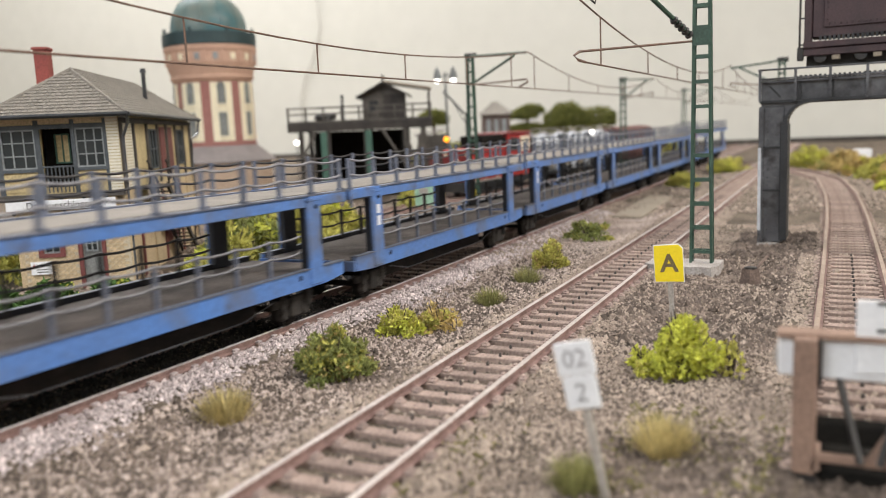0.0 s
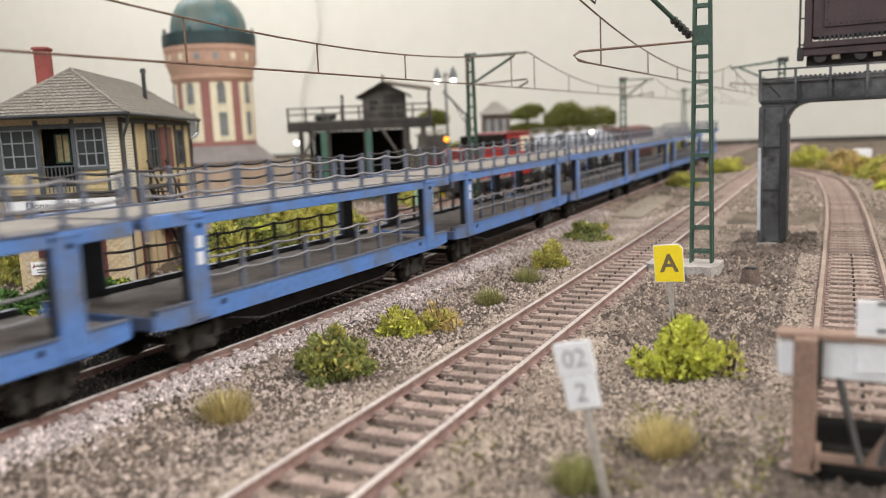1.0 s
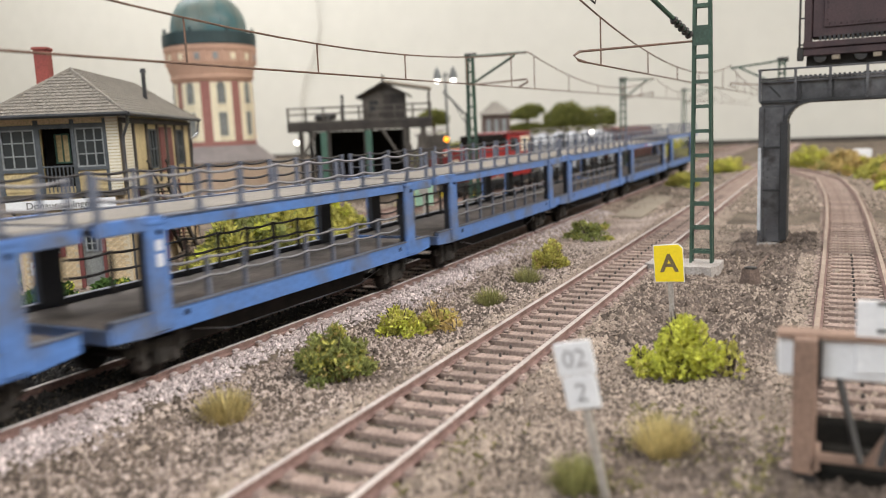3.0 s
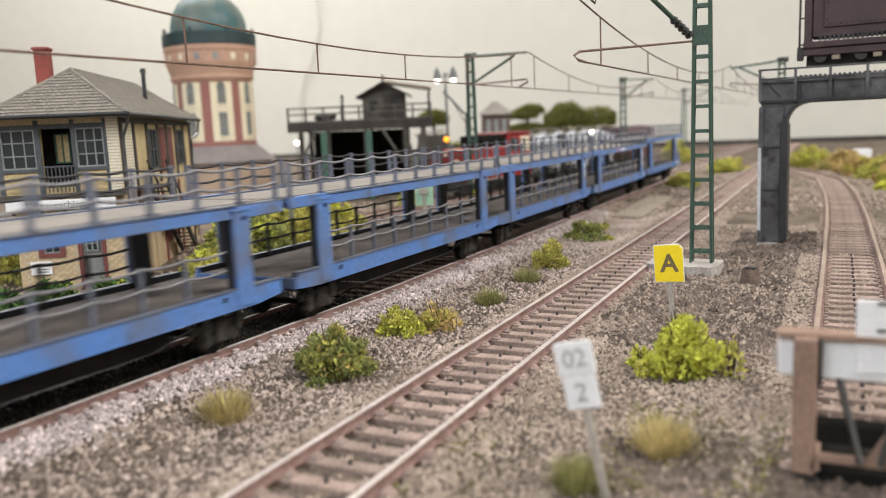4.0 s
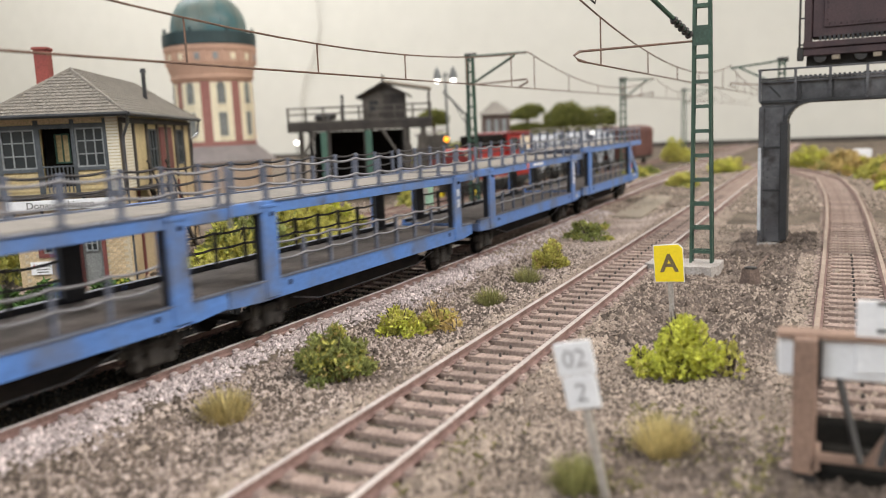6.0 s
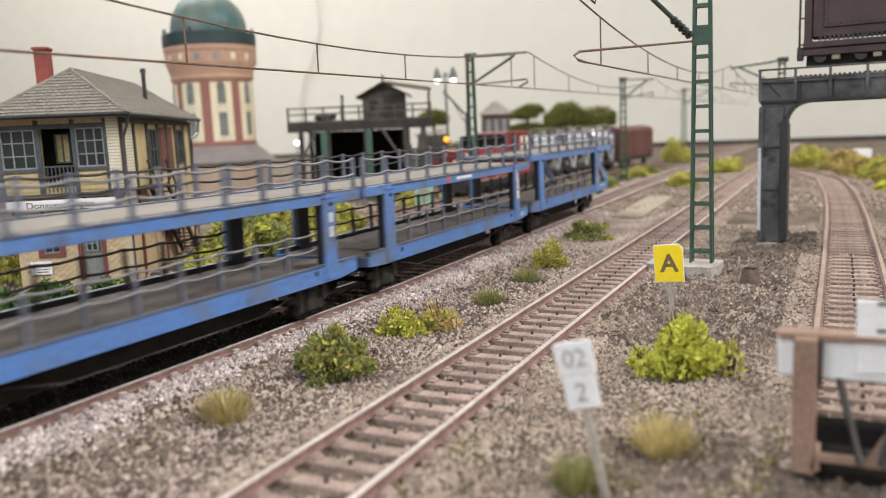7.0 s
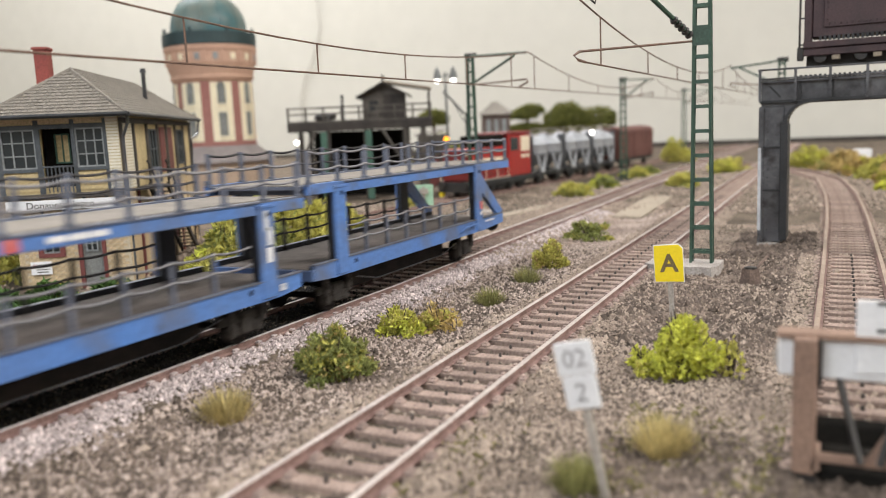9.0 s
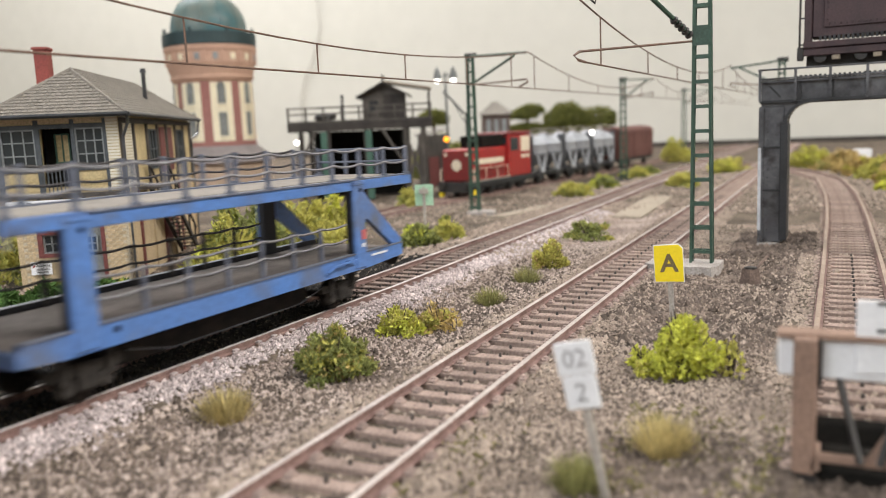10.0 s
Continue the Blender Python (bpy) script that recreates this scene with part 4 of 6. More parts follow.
def water_tower():
    th = thing("water_tower", at(-549, 623, -3.0), "round red and cream water tower with a teal dome", "water tower")
    part("base_wall", lathe(B(), [(50, 0), (50, 31), (49, 32)], 40), M_ANNEX, th, "beige round base storey")
    part("skirt_roof", lathe(B(), [(49, 31.8), (54.5, 31), (54.5, 32.2), (38.5, 46.5), (36.4, 47)], 40), M_MAUVEROOF, th, "grey-mauve skirt roof")
    part("plinth", lathe(B(), [(37.5, 46), (37.5, 49.5), (36.5, 50)], 40), M_TOWERRED, th)
    part("shaft", lathe(B(), [(36.5, 50), (36, 108)], 40), M_TOWERRED, th)
    for k in range(8):
        a = radians(-48.1 + 10 + 45 * k)
        p = part("wall_panel", arc_panel(B(), 35.5, 37.4, a - 0.27, a + 0.27, 51, 106), M_PLASTER, th)
        for z0, z1 in ((56, 78), (86, 103)):
            w = thing_part("window", p)
            bm = arc_panel(B(), 36.6, 37.6, a - 0.10, a + 0.10, z0, z1)
            if z0 > 80:
                for dz, q in ((1.3, 0.09), (2.3, 0.07), (3.0, 0.04)):
                    arc_panel(bm, 36.6, 37.6, a - q, a + q, z1 + dz - 1.3, z1 + dz, 4)
            part("window_recess", bm, M_TOWERGLASS, w)
            part("window_sill", arc_panel(B(), 37.3, 38.6, a - 0.12, a + 0.12, z0 - 1.6, z0 - 0.2, 4), M_PLASTER, w)
            bm = arc_panel(B(), 37.3, 38.0, a - 0.012, a + 0.012, z0, z1, 2)
            for u in (0.33, 0.66):
                arc_panel(bm, 37.3, 37.9, a - 0.10, a + 0.10, z0 + (z1 - z0) * u - 0.4, z0 + (z1 - z0) * u + 0.4, 4)
            part("glazing_bar", bm, M_LTFRAME, w)
    part("tank", lathe(B(), [(36.5, 107), (37.5, 108), (37.8, 111), (40, 118), (42, 124), (42.3, 134), (43.4, 136), (43.4, 139.5), (42, 140.5)], 48), M_TERRA, th, "terracotta tank drum")
    for k in range(16):
        a = radians(-48.1 + 5 + 22.5 * k)
        part("tank_window", arc_panel(B(), 42.0, 42.6, a - 0.055, a + 0.055, 126.5, 132.5, 4), M_PLASTER if k % 3 else M_LTFRAME, th)
        part("tank_pilaster", arc_panel(B(), 41.8, 43.1, a + 0.13, a + 0.20, 123.5, 135, 3), M_TERRA, th)
    part("cornice", lathe(B(), [(37.6, 109), (39.2, 110), (39.2, 112), (38.2, 113)], 48), M_TERRA, th)
    rl = part("balcony", lathe(B(), [(42.5, 140.4), (43.6, 141), (43.6, 152), (42.8, 152), (42.8, 141.5), (42.0, 141.2)], 48), M_TEALDARK, th, "dark balcony ring")
    for k in range(8):
        a = radians(-48.1 + 22 + 45 * k)
        part("balcony_post", rod(B(), (43.2 * math.cos(a), 43.2 * math.sin(a), 151), (43.2 * math.cos(a), 43.2 * math.sin(a), 156), 1.4, 6), M_TEALDARK, rl)
    prof = [(35.5, 140.6), (35.5, 156)] + [(35.5 * math.cos(t * 0.1745), 156 + 36 * math.sin(t * 0.1745)) for t in range(1, 10)]
    dm = part("dome", lathe(B(), prof, 40), M_TEAL, th, "weathered teal dome", True)
    for k in range(12):
        a = radians(30 * k)
        pts = [((r + 0.2) * math.cos(a), (r + 0.2) * math.sin(a), z) for r, z in prof[1:]]
        part("dome_rib", tube(B(), pts, 0.5, 4), M_TEAL, dm)


water_tower()


# ---- coaling stage ----
def coaling_stage():
    th = thing("coaling_stage", at(-396, 535, -3.0, 26.0), "sooty timber coaling stage with a small cabin on its deck", "building")
    W, D = 112.0, 55.0
    for i in range(14):
        y = i * D / 14
        part("plank", box(B(), -2, W + 2, y + 0.15, y + D / 14 - 0.15, 62.5, 64.0), M_GREYWOOD, th)
    part("edge_beam", box(B(), -2, W + 2, -1.5, 1.5, 55.5, 62.4, 0.3), M_OLDWOOD, th)
    part("edge_beam", box(B(), -2, W + 2, D - 1.5, D + 1.5, 55.5, 62.4, 0.3), M_OLDWOOD, th)
    for x in (14, 55, 96):
        part("cross_beam", box(B(), x - 2, x + 2, 1.6, D - 1.6, 56.5, 62.3), M_OLDWOOD, th)
    for x in (8, 30, 60, 92, 106):
        for y in (2, D - 3):
            part("timber_post", box(B(), x - 1.7, x + 1.7, y - 1.7, y + 1.7, 0, 55.5, 0.3), M_GREYWOOD if x in (92, 106) else M_OLDWOOD, th)
    for a, b in (((8, 1, 34), (20, 1, 55)), ((92, 1, 25), (74, 1, 55)), ((106, 1, 8), (92, 1, 52)), ((92, 1, 8), (106, 1, 52))):
        part("brace", bar(B(), a, b, 2.2, 2.2), M_GREYWOOD, th)
    # three near-black sheets put the shade under the deck into colour
    part("back_wall", box(B(), 20, 90, D - 8, D - 5, 0, 55), M_BLACKSHADE, th)
    part("side_wall", box(B(), 18, 20, 4, D - 5, 0, 55), M_BLACKSHADE, th)
    part("side_wall", box(B(), 88, 90, 4, D - 5, 0, 55), M_BLACKSHADE, th)
    for x in (24, 60):
        part("pale_post", box(B(), x, x + 5, -0.5, 2.0, 0, 55), M_PALEGREEN, th, "pale green wall panel")
    rl = thing_part("railing", th)
    for i in range(9):
        x = -1 + i * (W + 2) / 8
        part("rail_post", box(B(), x - 0.7, x + 0.7, -1.2, 0.2, 64, 75), M_GREYWOOD, rl)
    for z in (74.2, 69.5):
        part("rail_bar", box(B(), -2, W + 2, -0.9, 0.0, z - 0.6, z + 0.6), M_GREYWOOD, rl)
    cab = thing_part("cabin", th)
    part("cabin_wall", box(B(), 58, 92, 14, 42, 64, 83), M_OLDWOOD, cab)
    for i in range(9):
        part("weatherboard", box(B(), 57.6, 75, 13.6, 13.98, 64.2 + i * 2.1, 66.0 + i * 2.1), M_GREYWOOD, cab)
    prism(bm := B(), [(53, 82), (75, 93.5), (97, 82), (97, 80.8), (75, 92), (53, 80.8)], "y", 8, 46)
    part("cabin_roof", bm, M_OLDWOOD, cab)
    part("gable", prism(B(), [(58, 83), (92, 83), (75, 91.8)], "y", 14.2, 16), M_GREYWOOD, cab)
    window(cab, 63, 71, 70, 79, 13.5, 2, 2, M_GREYWOOD)
    part("porch_roof", prism(B(), [(76, 94.2), (114, 87.4), (114, 86.0), (76, 92.8)], "y", 7, 47), M_SLAB, cab, "pale sloping porch roof")
    for y in (9, 43):
        part("porch_post", box(B(), 111, 112.4, y - 0.7, y + 0.7, 64, 84.5), M_OLDWOOD, cab)
    part("roof_vent", rod(B(), (75, 16, 92), (75, 16, 99), 1.0, 8), M_OLDWOOD, cab)
    part("stovepipe", rod(B(), (42, 8, 64), (42, 8, 84), 1.1, 8), M_STEELDARK, th)
    bm = B()
    for k in range(16):
        x, y, s = RNG.uniform(20, 34), RNG.uniform(4, 14), RNG.uniform(2, 4)
        r = bmesh.ops.create_icosphere(bm, subdivisions=1, radius=s)
        for v in r["verts"]:
            v.co = Vector((x + v.co.x, y + v.co.y, 64 + s * 0.7 + v.co.z * RNG.uniform(0.6, 1.0)))
    part("coal_heap", bm, M_STUD, th)["kind"] = "stuff"


coaling_stage()


def small_tower():
    th = thing("relay_hut", at(-384, 940, -3.0, 25.0), "small brown brick hut tower with pale windows", "building")
    part("wall", box(B(), -17, 17, -17, 17, 0, 68), M_HUT, th)
    for x in (-12, -2.5, 7):
        part("window", box(B(), x, x + 5.5, -17.5, -16.8, 44, 62), M_LTFRAME, th)
    for y in (-11, 2):
        part("window", box(B(), 16.8, 17.5, y, y + 7, 44, 62), M_LTFRAME, th)
    bm = B()
    v = [bm.verts.new(p) for p in ((-21, -21, 68), (21, -21, 68), (21, 21, 68), (-21, 21, 68), (-3, 0, 84), (3, 0, 84))]
    for f in ((0, 1, 5, 4), (1, 2, 5), (2, 3, 4, 5), (3, 0, 4), (3, 2, 1, 0)):
        bm.faces.new([v[i] for i in f])
    part("roof", bm, M_ROOFFLAT, th)


small_tower()


# ---- gantry with the coal bucket ----
def gantry():
    th = thing("steel_gantry", at(-28.2, 347, -3.5), "sooty grey riveted steel gantry over the siding", "gantry")
    for x0 in (0, 92):
        s = 1 if x0 == 0 else -1
        leg = thing_part("leg", th)
        part("leg_plate", box(B(), min(x0, x0 + s * 8.6), max(x0, x0 + s * 8.6), 0.6, 15, 3, 57, 0.3), M_STEEL, leg)
        part("flange", box(B(), min(x0 - s * 0.8, x0 + s * 1.2), max(x0 - s * 0.8, x0 + s * 1.2), -0.6, 16, 3, 57, 0.2), M_STEEL, leg)
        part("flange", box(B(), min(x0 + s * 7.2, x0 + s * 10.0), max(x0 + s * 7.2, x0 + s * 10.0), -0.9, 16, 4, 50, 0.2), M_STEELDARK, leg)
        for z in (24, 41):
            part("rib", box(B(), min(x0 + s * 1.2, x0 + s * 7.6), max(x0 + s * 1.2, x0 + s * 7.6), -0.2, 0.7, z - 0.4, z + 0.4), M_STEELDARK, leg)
        rv = B()
        for z in range(8, 55, 3):
            rod(rv, (x0 + s * 2.6, 0.7, z), (x0 + s * 2.6, 0.25, z), 0.32, 6, 0.2)
        part("rivets", rv, M_STEELDARK, leg)["kind"] = "stuff"
        part("foot", box(B(), min(x0 - s * 0.9, x0 + s * 7.5), max(x0 - s * 0.9, x0 + s * 7.5), -0.6, 16, -2, 2.9, 0.3), M_CONCRETE, leg)
    # light on the leg's left edge, put into a pale strip
    part("worn_edge", box(B(), -0.88, 0.3, -0.78, -0.62, 8, 41), M_CHIPHIGHLIGHT, th, "pale highlight painted along the leg's left edge")
    # curved knee and main beam
    pts = [(9.5, 50)] + [(18 - 8.5 * math.cos(t), 50 + 8.0 * math.sin(t)) for t in np.linspace(0.1, 1.5708, 8)] + [(74, 58)] + [(74 + 8.5 * math.sin(t), 50 + 8.0 * math.cos(t)) for t in np.linspace(0.1, 1.4708, 8)] + [(82.5, 50), (92, 50), (92, 66), (0, 66), (0, 50)]
    part("main_beam", prism(B(), pts, "y", 0.9, 14.8), M_STEEL, th)
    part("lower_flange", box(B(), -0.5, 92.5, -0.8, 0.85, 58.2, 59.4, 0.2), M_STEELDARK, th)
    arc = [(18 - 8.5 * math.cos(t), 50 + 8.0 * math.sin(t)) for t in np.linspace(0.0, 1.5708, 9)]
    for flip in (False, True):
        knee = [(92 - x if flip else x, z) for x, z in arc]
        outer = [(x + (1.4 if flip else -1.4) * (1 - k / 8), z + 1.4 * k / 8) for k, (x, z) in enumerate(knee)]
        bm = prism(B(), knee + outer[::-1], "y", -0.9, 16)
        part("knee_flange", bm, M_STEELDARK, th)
    part("upper_flange", box(B(), -0.5, 92.5, -1.0, 16, 66.02, 67.2, 0.2), M_STEEL, th)
    for x in (14, 25.5, 37, 49, 61, 73):
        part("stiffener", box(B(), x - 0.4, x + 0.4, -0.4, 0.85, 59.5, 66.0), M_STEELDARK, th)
    part("brace", bar(B(), (3, 0.5, 65), (7, 0.5, 60.5), 0.7, 0.7), M_STEELDARK, th)
    rl = thing_part("railing", th)
    for x in (-0.4, 12.4, 24.5, 37, 50, 63, 76, 92):
        part("rail_post", box(B(), x - 0.5, x + 0.5, -1.9, -1.1, 59, 71.5), M_STEEL, rl)
    for z in (71.2, 67.6):
        part("rail_bar", rod(B(), (-0.6, -1.5, z), (92.4, -1.5, z), 0.42, 6), M_STEEL, rl)
    part("rail_bar", tube(B(), [(-0.6, -1.5, 71.2), (-1.2, 2, 71.2), (-1.2, 14, 71.2)], 0.42, 6), M_STEEL, rl)
    bm = B()
    for k in range(44):
        box(bm, 12 + k * 1.7, 12.8 + k * 1.7, 1, 14, 67.3, 68.6)
    part("grating", bm, M_STEELDARK, th)["kind"] = "stuff"


gantry()


def coal_bucket():
    th = thing("coal_bucket_car", at(-15.5, 347, 70.5), "dark purple-brown riveted coal bucket car on the gantry", "wagon")
    part("body", box(B(), 5, 66, 4, 17, 8.5, 44, 0.4), M_BIN, th)
    part("recess_panel", box(B(), 9, 60, 3.3, 3.95, 12, 44, 0.25), M_BIN, th)
    part("frame_left", box(B(), 2.2, 4.9, 3.0, 17, 4.8, 44, 0.3), M_BIN, th)
    rv = B()
    for k in range(24):
        rod(rv, (11 + k * 2.0, 3.28, 13.3), (11 + k * 2.0, 2.95, 13.3), 0.38, 6, 0.2)
    for k in range(14):
        rod(rv, (10.4, 3.28, 15 + k * 2.1), (10.4, 2.95, 15 + k * 2.1), 0.38, 6, 0.2)
    part("rivets", rv, M_BIN, th)["kind"] = "stuff"
    part("sill", box(B(), 2, 68, 2.2, 17.5, 4.6, 7.0, 0.25), M_BIN, th)
    rv = B()
    for k in range(36):
        box(rv, 7.5 + k * 1.6, 8.4 + k * 1.6, 3.0, 3.9, 7.2, 9.0)
    part("grille", rv, M_STEELDARK, th)["kind"] = "stuff"
    part("underframe", box(B(), 4, 66, 4, 16, 2.2, 4.5), M_STEELDARK, th)
    # made-up dark plate behind the wheels, added to block light through the gaps
    part("centre_girder", box(B(), 3, 67, 9, 12, -2.2, 2.15), M_STUD, th)
    part("side_frame", box(B(), 1, 68, 2.9, 3.9, 1.6, 4.5, 0.3), M_BIN, th)
    for x in (8, 22, 36, 50):
        part("wheel", rod(B(), (x, 4, 1.4), (x, 6, 1.4), 2.3, 14), M_STUD, th)
        part("hanger", box(B(), x + 4, x + 7, 3.4, 4.4, -0.2, 2.4, 0.3), M_SLAB, th)
    part("ladder_bar", rod(B(), (0.6, 3, 0.5), (0.9, 3, 44), 0.45, 6), M_STUD, th)
    for z in (6, 16, 26, 36):
        part("ladder_step", rod(B(), (0.6, 3, z), (2.3, 3, z), 0.35, 5), M_STUD, th)
    part("corner_buffer", box(B(), -0.2, 2.2, 2.4, 5, 0.0, 5.2, 0.4), M_STUD, th)


coal_bucket()


# ---- buffer stop ----
def buffer_stop():
    th = thing("buffer_stop", at(5.0, 125, -3.0), "rusty brown rail-built buffer stop with a white beam", "buffer stop")
    for s in (-1, 1):
        part("upright", box(B(), s * 8.6 - 1.6, s * 8.6 + 1.6, -2.0, 0.6, 1.2, 21.6, 0.25), M_BROWN, th)
        part("upright_web", box(B(), s * 8.6 + 1.62, s * 8.6 + 2.2, -1.2, 1.8, 14.5, 21.4), M_STUD, th)
        part("foot", box(B(), s * 8.6 - 1.8, s * 8.6 + 1.8, -2.2, 1.2, -0.8, 1.15), M_STUD, th)
        part("diagonal", bar(B(), (s * 4.2, 1.2, 15.5), (s * 1.2, -4.0, 4.6), 0.8, 0.8), M_STUD, th)
        part("longitudinal", box(B(), s * 7.0 - 0.6, s * 7.0 + 0.6, -2.0, 14, 2.0, 3.4), M_BROWN, th)
    part("cross_beam", box(B(), -12.4, 12.4, 0.65, 3.2, 15.2, 21.2, 0.3), M_WHITE, th, "white painted buffer beam")
    part("beam_top", box(B(), -12.5, 12.5, -0.4, 3.4, 21.25, 22.0), M_BROWN, th)
    part("disc_board", box(B(), -2.2, 8.2, 0.2, 0.6, 16.5, 27.2, 0.15), M_WHITE, th)
    for z in (22.7, 26.6):
        part("board_hole", box(B(), 0.4, 1.8, 0.05, 0.19, z, z + 0.5), M_STUD, th)
    part("lower_beam", box(B(), -7.0, 7.0, -2.6, -1.6, 3.6, 5.0, 0.2), M_BROWN, th)
    # near-black box and plate put the shade beneath the beams into colour
    part("lower_beam", box(B(), -7.0, 7.0, -1.5, 2.0, 6.2, 9.2, 0.2), M_BLACKSHADE, th)
    part("trough", box(B(), -6.9, 6.9, -1.0, 13, -0.6, 1.9), M_BLACKSHADE, th)
    part("strut", bar(B(), (0.2, -2.2, 4.8), (2.4, -1.8, 8.6), 1.0, 1.0), M_BROWN, th)
    part("strut", bar(B(), (4.2, -2.2, 8.6), (5.4, -2.2, 4.8), 1.0, 1.0), M_BROWN, th)
    for s in (-1, 1):
        part("buffer_head", rod(B(), (s * 10.6, 3.2, 17.4), (s * 10.6, 6.5, 17.4), 2.6, 16), M_POST, th)


buffer_stop()


# ---- signs ----
sg = thing("letter_sign", at(-38.4, 213, -3.5, 6), "yellow sign plate with a dark letter A on a grey post", "sign")
part("post", box(B(), -0.65, 0.65, 0.05, 0.85, 0, 20), M_POST, sg)
plate = [(-3.7, 12.0), (3.5, 11.8), (3.5, 20.5), (2.5, 21.6), (-3.7, 21.5)]
part("backing", prism(B(), [(x * 1.05, (z - 16.8) * 1.04 + 16.8) for x, z in plate], "y", -0.35, 0.04), M_WHITE, sg)
part("plate", prism(B(), plate, "y", -0.5, -0.36), M_YELLOW, sg)
lettering("A", 6.5, at(0.0, -0.55, 16.6, 0, 90), M_LETTERBROWN, sg).data.offset = 0.00016
sg.matrix_basis = at(-38.4, 213, -3.5, 6, 0, -3)
ks = thing("track_number_sign", at(-28.6, 107, -3.5, 4, 0, -11), "two-part white sign with grey figures on a thin post", "sign")
part("post", box(B(), -0.55, 0.55, 0.05, 0.8, -2, 21), M_POST, ks)
part("upper_plate", box(B(), -2.75, 2.75, -0.4, 0.04, 19.3, 24.2, 0.15), M_WHITE, ks)
part("lower_plate", box(B(), -2.45, 2.45, -0.4, 0.04, 14.4, 19.2, 0.15), M_WHITE, ks)
lettering("02", 3.6, at(0, -0.45, 21.7, 0, 90), M_FIGURE, ks)
lettering("2", 3.8, at(0, -0.45, 16.7, 0, 90), M_FIGURE, ks)
gs = thing("green_sign", at(-185.6, 357, -3.5, 20), "pale green blank sign plate on a grey post", "sign")
part("post", box(B(), -0.6, 0.6, -0.5, 0.5, 0, 26), M_POST, gs)
part("plate", box(B(), -4.6, 4.6, 0.55, 1.0, 16.5, 27, 0.1), M_SIGNGREEN, gs)
part("clamp", box(B(), -2.2, 2.2, -0.9, 0.5, 22.5, 25), M_POST, gs)

# ---- slabs and the little concrete stub ----
bm = prism(B(), [(-113.8, 445), (-96.5, 441), (-101.5, 566), (-118.5, 573)], "z", -4, -2.0)
solo("crossing_slab", bm, M_SLAB, at(0, 0), "flat sandy concrete slab between the tracks", "slab", "slabs beside the tracks")
bm = prism(B(), [(-186, 440), (-176, 440), (-168, 500), (-176, 502)], "z", -4, -2.0)
solo("crossing_slab", bm, M_SLAB, at(0, 0), "narrow sandy concrete slab by the mast foot", "slab", "slabs beside the tracks")
solo("mast_footing", box(B(), -7, 9, -6, 6, -2, 3.0, 0.8), M_CONCRETE, at(-199, 457, -3.5, 8), "grey concrete footing under the mast by the locomotive", "footing")
solo("mast_footing", box(B(), -7, 9, -6, 6, -2, 2.0, 0.8), M_STUD, at(-174, 727, -3.5, 8), "dark footing under the mast by the wagons", "footing")
cs = thing("point_weight", at(-24.6, 272, -3.3), "small rusty trapezoid block with a thin rod", "point lever")
bm = B()
v = lathe(bm, [(3.4, 0), (2.5, 5.2)], 4)
part("block", bm, M_DULLRUST, cs)
part("cap", lathe(B(), [(2.0, 5.2), (2.0, 5.7), (1.2, 5.9)], 8), M_STUD, cs)
part("rod", rod(B(), (0.8, 2.5, 4.0), (3.0, 32, 4.6), 0.5, 6), M_DULLRUST, cs)


